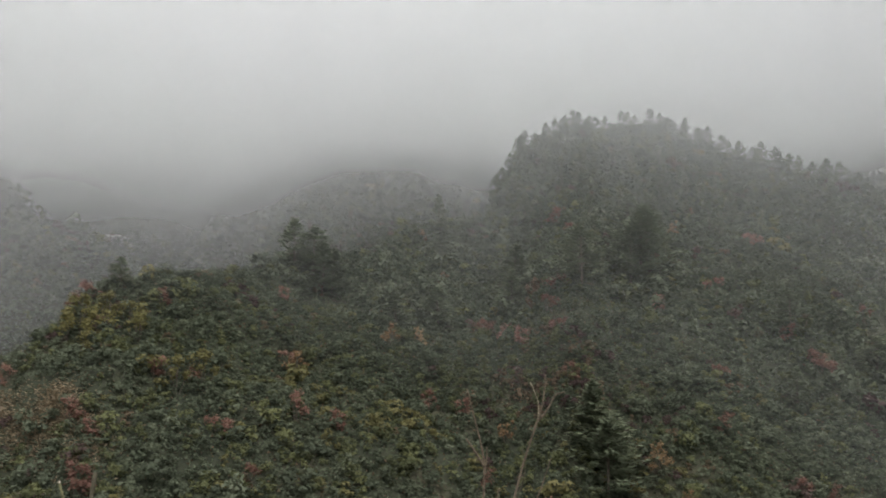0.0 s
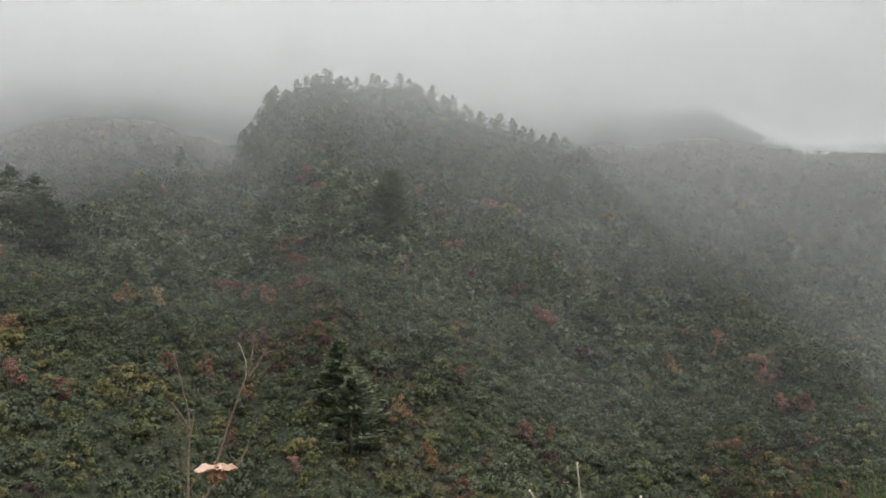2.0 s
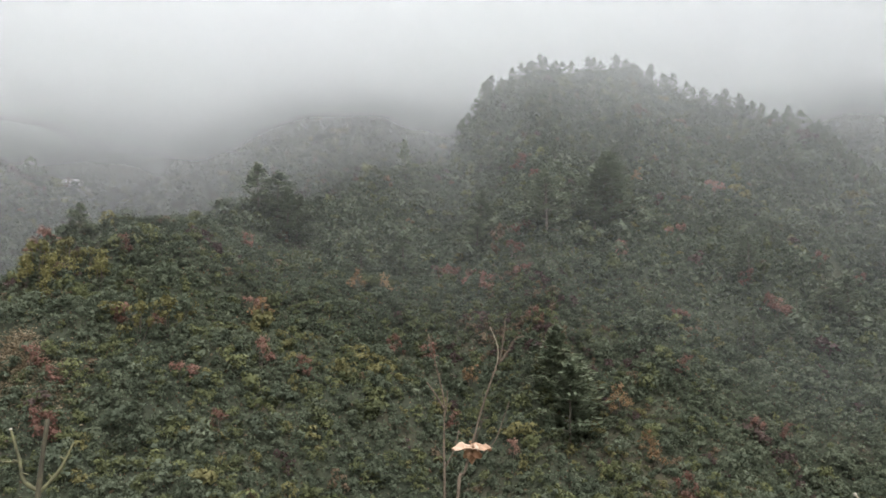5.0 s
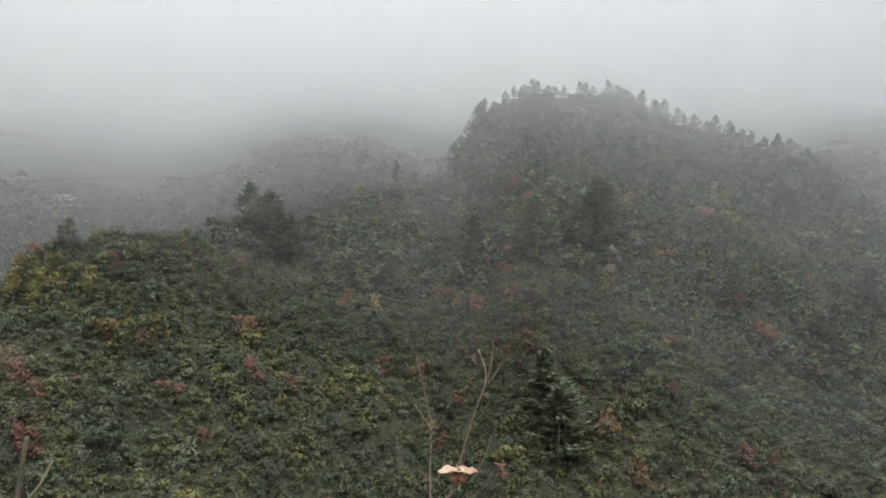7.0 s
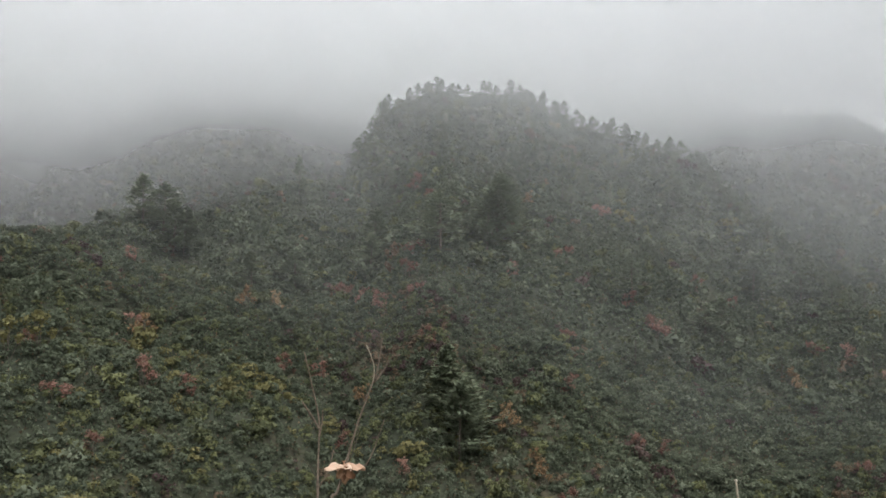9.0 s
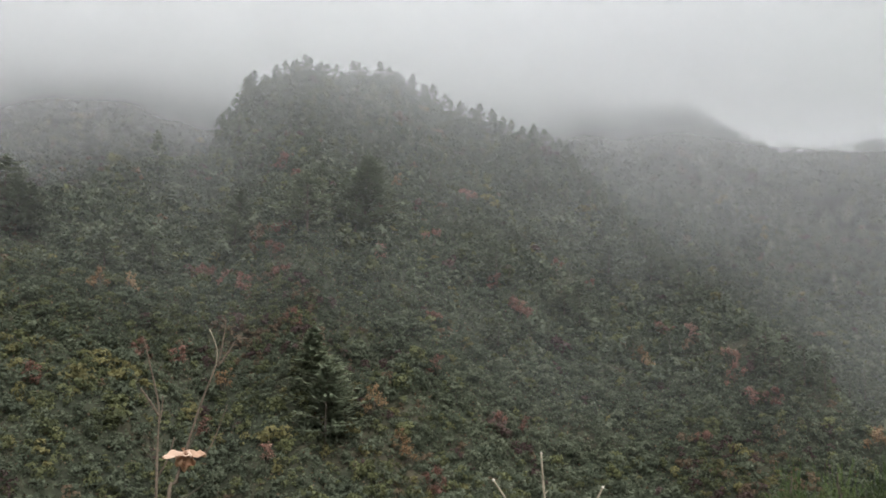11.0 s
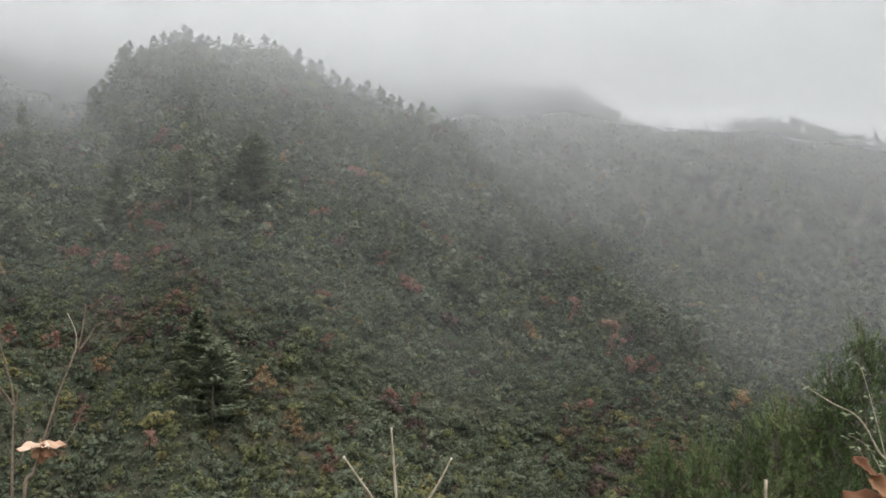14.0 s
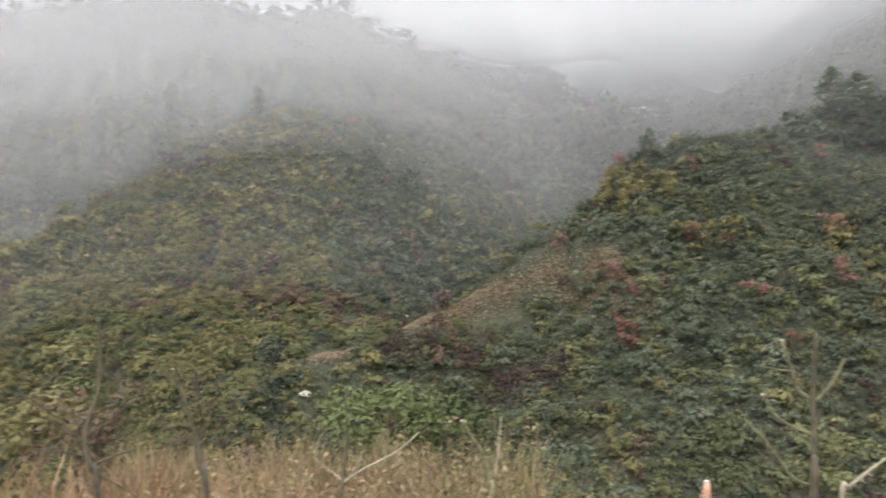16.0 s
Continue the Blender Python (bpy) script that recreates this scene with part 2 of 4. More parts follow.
def land(x, y):
    """Height of the ground."""
    x, y = np.asarray(x, float), np.asarray(y, float)
    r = np.hypot(x, y)
    az = np.degrees(np.arctan2(x, y))
    bank = np.interp(az, [-180, -95, -75, -40, -15, 30, 50, 120, 180], [9, 9, 7, 6, 2.6, 2.6, 4.5, 9, 9])
    z = -0.1 * np.clip(r - 1.2, 0, None) - 0.55 * np.clip(r - bank, 0, None)
    z = np.maximum(z, -26 - 0.02 * np.clip(r - 60, 0, 200))
    z = np.where(np.abs(az) > 100, np.maximum(z, -0.1 * r + 0.45 * np.clip(r - 8, 0, 300) * np.clip((np.abs(az) - 100) / 40, 0, 1)), z)
    total = np.exp(np.clip(z / 2.5, -60, 60))
    for front, back, trees, b, e, d in RIDGES:
        rc = np.interp(az, b, d)
        zc = EYE + rc * np.tan(np.radians(np.interp(az, b, e))) - (np.interp(az, *trees) if isinstance(trees, tuple) else trees)
        h = zc - front * np.sqrt(np.clip(rc - r, 0, None) ** 2 + 16) + front * 4 - back * np.clip(r - rc, 0, None)
        h = np.where((az < b[0]) | (az > b[-1]), -60, h)
        total = total + np.exp(np.clip(h / 2.5, -60, 60))
    z = 2.5 * np.log(total)
    bumps = sum(amp * np.sin(k * (x * math.cos(a) + y * math.sin(a)) + p) for a, p, k, amp in WAVES)
    return z + bumps * np.clip((r - 10) / 50, 0, 1)


def meet(az, el):
    """Where a line of sight from the path's start meets the ground."""
    r = np.arange(12, 520, 0.5)
    x, y = r * math.sin(radians(az)), r * math.cos(radians(az))
    z = land(x, y)
    hit = np.nonzero(z >= EYE + r * math.tan(radians(el)))[0]
    i = hit[0] if len(hit) else len(r) - 1
    return Vector((x[i], y[i], z[i]))


def build(name, verts, faces, mat, parent=None, smooth=False, tone=None):
    """A mesh object from arrays: verts (n, 3) and faces (m, 3) or (m, 4)."""
    verts, faces = np.asarray(verts, np.float32), np.asarray(faces, np.int32)
    k = faces.shape[1]
    me = bpy.data.meshes.new(name)
    me.vertices.add(len(verts)); me.vertices.foreach_set("co", verts.ravel())
    me.loops.add(faces.size); me.loops.foreach_set("vertex_index", faces.ravel())
    me.polygons.add(len(faces))
    me.polygons.foreach_set("loop_start", np.arange(0, faces.size, k, dtype=np.int32))
    me.polygons.foreach_set("use_smooth", np.full(len(faces), smooth))
    if tone is not None:
        me.attributes.new("tone", "FLOAT", "POINT").data.foreach_set("value", np.asarray(tone, np.float32))
    me.update(calc_edges=True)
    me.validate()
    me.materials.append(mat)
    ob = new(name, me)
    ob.parent = parent
    return ob


def polar_sheet():
    az = np.concatenate([np.arange(-180, -80, 4.0), np.arange(-80, 70, 0.75), np.arange(70, 180, 4.0)])
    r = np.concatenate([[0.6], np.geomspace(1.2, 60, 46)[0:], np.arange(61.5, 260, 2.0), np.arange(262, 520, 5.0), np.geomspace(530, 4500, 14)])
    A, Rr = np.meshgrid(np.radians(az), r, indexing="ij")
    x, y = Rr * np.sin(A), Rr * np.cos(A)
    v = np.stack([x, y, land(x, y)], -1).reshape(-1, 3)
    n, m = len(az), len(r)
    i, j = np.meshgrid(np.arange(n), np.arange(m - 1), indexing="ij")
    i2 = (i + 1) % n
    f = np.stack([i * m + j, i2 * m + j, i2 * m + j + 1, i * m + j + 1], -1).reshape(-1, 4)
    c = len(v)
    v = np.vstack([v, [[0, 0, 0]]])
    k = np.arange(n)
    me_f = f[:, ::-1]
    ob = build("ground", v, me_f, SOIL, smooth=True)
    cap = bmesh.new(); cap.from_mesh(ob.data)
    cap.verts.ensure_lookup_table()
    for a in range(n):
        cap.faces.new((cap.verts[c], cap.verts[((a + 1) % n) * m], cap.verts[a * m]))
    cap.to_mesh(ob.data); cap.free()
    return tagged(ob, "steep wooded hillside of dark soil and leaf litter", "ground", kind="structure")


ground = polar_sheet()


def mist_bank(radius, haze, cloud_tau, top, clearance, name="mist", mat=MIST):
    """A translucent sheet added on an arc round the camera, standing in for mist across the valley: thin haze low down,
    and the ragged underside of the cloud above about 70 m.
    """
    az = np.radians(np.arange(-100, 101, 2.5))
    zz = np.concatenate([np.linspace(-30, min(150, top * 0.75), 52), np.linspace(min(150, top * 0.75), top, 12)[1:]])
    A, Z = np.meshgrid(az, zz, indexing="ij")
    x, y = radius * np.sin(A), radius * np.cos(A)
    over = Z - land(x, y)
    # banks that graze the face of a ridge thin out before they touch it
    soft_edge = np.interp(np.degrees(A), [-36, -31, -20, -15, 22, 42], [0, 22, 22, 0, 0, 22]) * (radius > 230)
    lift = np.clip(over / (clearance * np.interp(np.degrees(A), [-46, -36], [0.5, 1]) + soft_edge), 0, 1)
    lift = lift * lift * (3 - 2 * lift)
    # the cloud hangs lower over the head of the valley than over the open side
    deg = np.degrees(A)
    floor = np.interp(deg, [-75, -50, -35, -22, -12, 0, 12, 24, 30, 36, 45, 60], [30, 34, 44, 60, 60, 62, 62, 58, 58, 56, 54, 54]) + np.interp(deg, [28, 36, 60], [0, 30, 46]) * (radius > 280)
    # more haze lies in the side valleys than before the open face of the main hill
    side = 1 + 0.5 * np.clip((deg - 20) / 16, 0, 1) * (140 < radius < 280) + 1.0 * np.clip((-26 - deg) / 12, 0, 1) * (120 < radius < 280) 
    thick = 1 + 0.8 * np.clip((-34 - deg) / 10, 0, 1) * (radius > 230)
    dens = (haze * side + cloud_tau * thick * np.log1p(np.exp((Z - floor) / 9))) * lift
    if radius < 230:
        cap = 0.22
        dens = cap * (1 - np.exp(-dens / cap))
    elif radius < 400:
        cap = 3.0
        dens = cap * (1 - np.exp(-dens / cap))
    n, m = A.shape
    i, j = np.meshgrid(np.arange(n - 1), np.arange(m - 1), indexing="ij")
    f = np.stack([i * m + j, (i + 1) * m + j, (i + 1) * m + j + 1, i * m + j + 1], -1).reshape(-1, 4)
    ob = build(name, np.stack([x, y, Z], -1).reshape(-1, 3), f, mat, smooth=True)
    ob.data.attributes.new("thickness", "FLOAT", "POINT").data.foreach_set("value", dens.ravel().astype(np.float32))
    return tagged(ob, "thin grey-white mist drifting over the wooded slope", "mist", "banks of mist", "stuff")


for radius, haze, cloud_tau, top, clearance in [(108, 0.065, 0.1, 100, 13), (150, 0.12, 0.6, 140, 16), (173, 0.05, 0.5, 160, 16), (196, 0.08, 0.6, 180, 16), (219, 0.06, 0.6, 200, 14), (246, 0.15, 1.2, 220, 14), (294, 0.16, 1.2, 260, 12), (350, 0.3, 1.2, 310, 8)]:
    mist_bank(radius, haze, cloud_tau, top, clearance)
# opaque sheet round the camera, a backdrop of low cloud in place of the sky
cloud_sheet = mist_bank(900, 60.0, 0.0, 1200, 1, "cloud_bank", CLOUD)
tagged(cloud_sheet, "dense pale grey low cloud behind the ridges", "cloud", kind="structure")

# ---- foliage kit ----
def leaf_cloud(rng, count, lobes, size, up=0.5, flat=0.75, corners=3, inner=0.7, loose=0.5, under=0.25):
    """Leaf sprays scattered over the lobes (x, y, z, radius) of a crown: three-cornered, or four-cornered and folded, blades. Returns verts and faces."""
    lobes = np.asarray(lobes, float)
    pick = rng.choice(len(lobes), count, p=lobes[:, 3] ** 2 / (lobes[:, 3] ** 2).sum())
    d = rng.normal(size=(count, 3))
    d[:, 2] = np.where(rng.random(count) > under, np.abs(d[:, 2]), d[:, 2])
    d /= np.linalg.norm(d, axis=1)[:, None]
    rad = lobes[pick, 3] * rng.uniform(inner, 1.12, count)
    c = lobes[pick, :3] + d * rad[:, None] * [1, 1, flat]
    n = d + rng.normal(scale=loose, size=(count, 3)) + [0, 0, up]
    n /= np.linalg.norm(n, axis=1)[:, None]
    a = np.cross(n, rng.normal(size=(count, 3)))
    a /= np.linalg.norm(a, axis=1)[:, None]
    b = np.cross(n, a)
    s = size * rng.uniform(0.6, 1.4, count)[:, None]
    w = s * rng.uniform(0.4, 0.8, count)[:, None]
    if corners == 3:
        v = np.stack([c - a * s, c + a * s * 0.6 + b * w - n * s * 0.2, c + a * s * 0.4 - b * w], 1)
    else:
        v = np.stack([c - a * s, c + b * w + n * w * 0.25, c + a * s - n * s * 0.2, c - b * w + n * w * 0.25], 1)
    return v.reshape(-1, 3), np.arange(count * corners).reshape(-1, corners)


def shrub_shape(rng, leaves, size, lobe_count, height=1.0):
    """A shrub about 2 units across: lobes of close foliage with loose leaf sprays over them. Returns verts and the share of the plant's tone for each."""
    lobes = [(0, 0, 0.8 * height, rng.uniform(0.34, 0.46))]
    for k in range(lobe_count - 1):
        a, r = rng.uniform(0, 6.28), rng.uniform(0.3, 0.72)
        lobes.append((r * math.cos(a), r * math.sin(a), rng.uniform(0.25, 0.95) * height * (1.1 - 0.4 * r), rng.uniform(0.24, 0.4)))
    weight = np.array([r * r for *_, r in lobes])
    sprays = [leaf_cloud(rng, max(3, round(leaves * w / weight.sum())), [lobe], size, up=0.45, flat=0.7, inner=0.75, loose=0.42, under=0.5)[0] for lobe, w in zip(lobes, weight)]
    v = np.concatenate(sprays)
    middle = np.concatenate([np.tile(lobe[:2], (len(p), 1)) for lobe, p in zip(lobes, sprays)])
    # light from above painted into the tone: sprays paler at a crown's top, darker below
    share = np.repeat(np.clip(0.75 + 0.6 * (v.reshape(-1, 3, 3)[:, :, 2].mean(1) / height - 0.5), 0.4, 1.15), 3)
    return v, share, middle


def scatter_shrubs():
    """Brushwood over all the slopes in five kinds, thicker where the slope is near."""
    rng = np.random.default_rng(5)
    kinds = {k: ([], []) for k in ("dark", "mid", "olive", "rust", "purple")}
    shapes_near = [shrub_shape(rng, 136, 0.132, 5, rng.uniform(0.8, 1.4)) for _ in range(18)]
    shapes_mid = [shrub_shape(rng, 52, 0.205, 4, rng.uniform(0.8, 1.4)) for _ in range(16)]
    shapes_far = [shrub_shape(rng, 20, 0.3, 2, rng.uniform(0.9, 1.5)) for _ in range(8)]
    for r0, r1, gap, shapes, base in ((46, 128, 1.25, shapes_near, 1.15), (128, 240, 1.66, shapes_mid, 1.45), (240, 390, 3.3, shapes_far, 2.5)):
        side = np.arange(-r1, r1, gap)
        gx, gy = (a.ravel() for a in np.meshgrid(side, side))
        x, y = gx + rng.uniform(-0.55, 0.55, gx.size) * gap, gy + rng.uniform(-0.55, 0.55, gx.size) * gap
        r, az = np.hypot(x, y), np.degrees(np.arctan2(x, y))
        inside = (r > r0) & (r < r1) & (az > -70) & (az < 60)
        x, y, r, az = x[inside], y[inside], r[inside], az[inside]
        z = land(x, y)
        count = len(x)
        # leave out what lies deep behind a nearer ridge
        steps = np.linspace(0.15, 0.97, 40)
        worst = np.max([(land(x * s, y * s) - EYE) / (r * s) for s in steps], axis=0)
        keep = (z + 3 - EYE) / r > worst
        keep &= z < 108
        bald = clearing(x, y)
        keep &= rng.random(count) > bald
        # the crowns follow the fall of the slope
        gx, gy = (land(x + 1, y) - land(x - 1, y)) / 2, (land(x, y + 1) - land(x, y - 1)) / 2
        for px, py, pz, pr, pa, sx, sy in zip(x[keep], y[keep], z[keep], r[keep], az[keep], gx[keep], gy[keep]):
            tone = 0.5 + 0.5 * noise.noise((px * 0.03, py * 0.03, 3.0)) + rng.normal(scale=0.10)
            warm = 0.5 + 0.5 * noise.noise((px * 0.018, py * 0.018, 9.0))
            low = np.clip((115 - pr) / 60, 0, 1) + np.clip((-38 - pa) / 12, 0, 1) * 0.9
            u = rng.random()
            fleck = 0.5 + 0.5 * noise.noise((px * 0.14, py * 0.14, 17.0))
            gold = 0.5 + 0.5 * noise.noise((px * 0.055, py * 0.055, 31.0)) + rng.normal(scale=0.05)
            dusk = 0.5 + 0.5 * noise.noise((px * 0.075, py * 0.075, 47.0)) + rng.normal(scale=0.05)
            far_left = min(1, max(0, -40 - pa) / 8)
            band = 0.5 + 0.5 * noise.noise((px * 0.035, py * 0.035, 63.0))
            p_rust = 0.008 + 2.2 * max(0, band - 0.62) * (0.4 + low) + 0.8 * max(0, fleck - 0.68) * (0.5 + low)
            p_purple = 0.006 + 1.6 * max(0, dusk - 0.66) * (0.5 + low) + 0.8 * max(0, band - 0.6)
            p_olive = 0.003 + 0.7 * max(0, 0.34 - fleck) * (0.12 + low) + (0.05 if pa < 12 else 0.03) * low + 2.6 * max(0, gold - 0.62) * (0.25 + low) + (0.36 + 1.2 * max(0, gold - 0.5)) * far_left
            p_mid = 0.07 + 0.46 * low + 0.9 * max(0, 0.5 - tone)
            grow = 1.0
            if pa < -30 and pr > 112:
                # the spur across the ravine: yellowing on its open end, dark trees in the gully, dark woods behind
                gully = max(0.0, 1 - abs(pa + 41) / 6) * (1 if pr < 175 else 0.4)
                p_olive = (0.16 + 0.5 * min(1, max(0, -45 - pa) / 6) + 1.2 * max(0, gold - 0.55)) * (1 - gully) * (1 if pr < 200 else 0.05)
                p_mid, p_rust = 0.4 * (1 - gully) * (1 if pr < 200 else 0.2), 0.03
                grow = 1.05
            cut = np.cumsum([p_rust, p_purple, p_olive, p_mid])
            kind = ("rust", "purple", "olive", "mid", "dark")[int(np.searchsorted(cut, u))]
            v, share, middle = shapes[rng.integers(len(shapes))]
            s = grow * base * (rng.uniform(1.5, 2.1) if rng.random() < 0.05 else rng.uniform(0.6, 1.35))
            a = rng.uniform(0, 6.28)
            ca, sa = math.cos(a), math.sin(a)
            stretch = rng.uniform(0.8, 1.3)
            q = np.empty_like(v)
            q[:, 0] = (v[:, 0] * ca - v[:, 1] * sa) * s + px
            q[:, 1] = (v[:, 0] * sa + v[:, 1] * ca) * s + py
            q[:, 2] = v[:, 2] * s * stretch + pz - 0.1 + 0.85 * s * (sx * (middle[:, 0] * ca - middle[:, 1] * sa) + sy * (middle[:, 0] * sa + middle[:, 1] * ca))
            vs, ts = kinds[kind]
            vs.append(q)
            # share brings in the painted top light; the rest is the plant's own tone
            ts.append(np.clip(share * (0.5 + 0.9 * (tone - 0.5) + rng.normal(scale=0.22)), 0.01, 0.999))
    words = {"dark": ("evergreen_shrubs", DARK_LEAF, "dense dark grey-green evergreen brushwood covering the slope"), "mid": ("green_shrubs", MID_LEAF, "mid-green leafy shrubs scattered over the slope"),
             "olive": ("yellowing_shrubs", OLIVE_LEAF, "yellowing olive shrubs among the green ones"), "purple": ("half_bare_shrubs", PURPLE_LEAF, "half-bare purplish-brown shrubs among the green ones"), "rust": ("brown_shrubs", RUST_LEAF, "brown withered shrubs among the green ones")}
    for k, (vs, ts) in kinds.items():
        v = np.concatenate(vs)
        name, mat, label = words[k]
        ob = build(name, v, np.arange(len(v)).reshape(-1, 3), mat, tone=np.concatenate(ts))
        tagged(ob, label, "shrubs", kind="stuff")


CLEARED = [(-42.5, -8.2, 4.0), (-39.5, -8.2, 4.5), (-36.5, -7.2, 4.5), (-33, -5.8, 4.0), (-29.5, -4.6, 3.5), (-26, -3.9, 3.0), (-46, -10.0, 3.0)]


def clearing(x, y):
    """How bare of shrubs the ground is: a cut strip on the end of the spur."""
    out = np.zeros(np.shape(x))
    for az, el, size in CLEARED:
        c = meet(az, el)
        out = np.maximum(out, np.clip(1.7 - np.hypot(x - c.x, y - c.y) / size, 0, 0.97))
    return out


def undergrowth():
    """Small leaves of seedlings, ivy and litter that cover the soil between the shrubs."""
    g = np.random.default_rng(41)
    for r0, r1, count, size, mat, name, label in ((50, 130, 110000, 0.26, DARK_LEAF, "undergrowth", "low dark green undergrowth between the shrubs"), (130, 235, 130000, 0.42, DARK_LEAF, "undergrowth", "low dark green undergrowth between the shrubs"), (50, 130, 25000, 0.2, RUST_LEAF, "leaf_litter", "fallen brown leaves between the shrubs")):
        r = np.sqrt(g.uniform(r0 ** 2, r1 ** 2, count))
        az = np.radians(g.uniform(-66, 58, count))
        x, y = r * np.sin(az), r * np.cos(az)
        z = land(x, y)
        worst = np.max([(land(x * s, y * s) - EYE) / (r * s) for s in (0.5, 0.6, 0.7, 0.8, 0.88, 0.94, 0.98)], axis=0)
        keep = ((z + 1 - EYE) / r > worst) & (g.random(count) > clearing(x, y))
        n = int(keep.sum())
        v, f = leaf_cloud(g, n, [(0, 0, 0, 0.01)], size, up=0.1)
        v = v.reshape(n, 3, 3) + np.stack([x, y, z + g.uniform(0.05, 0.6, count)], -1)[keep][:, None, :]
        tagged(build(name, v.reshape(-1, 3), f, mat, tone=np.repeat(g.uniform(0.3, 0.85, n), 3)), label, "undergrowth", kind="stuff")


undergrowth()
scatter_shrubs()


# ---- single trees and coloured shrubs on the slopes ----
def tube(points, r0, r1, sides=6, wobble=0.0, rng=None, steps=4):
    """A tapered round stem along points, closed at both ends. Returns verts and faces (triangles)."""
    pts = [Vector(p) for p in points]
    fine = []
    for k in range(len(pts) - 1):
        a, b = pts[k], pts[k + 1]
        pa, nb = pts[max(k - 1, 0)], pts[min(k + 2, len(pts) - 1)]
        for s in range(steps):
            t = s / steps
            fine.append(0.5 * ((2 * a) + (b - pa) * t + (2 * pa - 5 * a + 4 * b - nb) * t * t + (3 * a - pa - 3 * b + nb) * t ** 3))
    fine.append(pts[-1])
    v, f = [], []
    n = len(fine)
    for k, c in enumerate(fine):
        d = (fine[min(k + 1, n - 1)] - fine[max(k - 1, 0)]).normalized()
        side = d.cross(Vector((0.31, 0.77, 0.55))).normalized()
        other = d.cross(side)
        r = r0 + (r1 - r0) * k / (n - 1)
        if rng is not None:
            r *= rng.uniform(1 - wobble, 1 + wobble)
        for s in range(sides):
            a = 6.2832 * s / sides
            v.append(c + side * (r * math.cos(a)) + other * (r * math.sin(a)))
    for k in range(n - 1):
        for s in range(sides):
            a, b = k * sides + s, k * sides + (s + 1) % sides
            f += [(a, b, b + sides), (a, b + sides, a + sides)]
    v += [fine[0], fine[-1]]
    for s in range(sides):
        f += [(len(v) - 2, (s + 1) % sides, s), (len(v) - 1, (n - 1) * sides + s, (n - 1) * sides + (s + 1) % sides)]
    return np.array([tuple(p) for p in v]), np.array(f)


def merged(pieces):
    vs, fs, at = [], [], 0
    for v, f in pieces:
        vs.append(v); fs.append(np.asarray(f) + at); at += len(v)
    return np.concatenate(vs), np.concatenate(fs)


def pine(rng, height, spread, sprays=300):
    """A slope conifer of the given height at the origin: trunk, whorls of boughs that droop a little, and sprays of needles along them."""
    base = new("pine_tree")
    lean = rng.uniform(-0.04, 0.04, 2) * height
    limbs, at_points, reaches = [tube([(0, 0, -0.5), (lean[0] * 0.4, lean[1] * 0.4, height * 0.5), (lean[0], lean[1], height * 0.99)], 0.11, 0.015, 5, steps=2)], [], []
    tiers = 9
    each = sprays // (tiers * 6 + 4)
    for k in range(tiers):
        t = 0.14 + 0.8 * k / (tiers - 1)
        for b in range(6):
            h = t + rng.uniform(-0.05, 0.05)
            reach = spread * (1.04 - h) ** 0.62 * rng.uniform(0.6, 1.12)
            a = rng.uniform(0, 6.28)
            root = np.array([lean[0] * h, lean[1] * h, height * h])
            tip = root + [reach * math.cos(a), reach * math.sin(a), reach * rng.uniform(-0.1, 0.35)]
            if b < 2:
                limbs.append(tube([root, tip], 0.03, 0.01, 3, steps=1))
            u = rng.uniform(0.2, 1.05, each)[:, None] ** 0.7
            at_points.append(root + (tip - root) * u + rng.normal(size=(each, 3)) * [0.2, 0.2, 0.14] * (0.5 + 0.25 * reach))
            reaches.append(np.full(each, a))
    top = np.array([lean[0], lean[1], height])
    at_points.append(top + rng.normal(size=(each * 4, 3)) * [0.13, 0.13, 0.3] - [0, 0, 0.25])
    reaches.append(rng.uniform(0, 6.28, each * 4))
    build("trunk", *merged(limbs), BARK, base)
    c, a = np.concatenate(at_points), np.concatenate(reaches)
    n = len(c)
    out = np.stack([np.cos(a), np.sin(a), rng.uniform(-0.2, 0.7, n)], -1) + rng.normal(scale=0.3, size=(n, 3))
    out /= np.linalg.norm(out, axis=1)[:, None]
    side = np.cross(out, [0, 0, 1.0] + rng.normal(scale=0.35, size=(n, 3)))
    side /= np.linalg.norm(side, axis=1)[:, None]
    size = 0.24 * rng.uniform(0.6, 1.3, n)[:, None]
    v = np.stack([c - out * size * 0.6 + side * size * 0.45, c - out * size * 0.6 - side * size * 0.45, c + out * size], 1).reshape(-1, 3)
    build("crown", v, np.arange(len(v)).reshape(-1, 3), PINE_LEAF, base, tone=np.zeros(len(v)))
    return base


def bush(rng, name, mat, sprays, size, height=1.0, width=1.0):
    """A shrub about 2 m across at the origin: several stems and a lumpy crown."""
    base = new(name)
    lobes, stems = [], []
    for k in range(rng.integers(8, 13)):
        a, r = rng.uniform(0, 6.28), rng.uniform(0.05, 0.8) * width
        c = (r * math.cos(a), r * math.sin(a), rng.uniform(0.45, 1.95) * height * (1 - 0.35 * r / width))
        lobes.append((*c, rng.uniform(0.16, 0.42) * width))
        stems.append(tube([(0.1 * math.cos(a), 0.1 * math.sin(a), -0.3), c], 0.03, 0.01, 3, steps=1))
    build("stem", *merged(stems), BARK, base)
    v, f = leaf_cloud(rng, sprays, lobes, size, flat=0.95, inner=0.3, under=0.7)
    build("crown", v, f, mat, base, tone=np.zeros(len(v)))
    return base


def far_base(az, el, height):
    """Foot of a plant of that height whose middle is seen at the bearing az and angle el."""
    p = meet(az, el)
    return meet(az, el - math.degrees(0.5 * height / max(p.length, 20)))


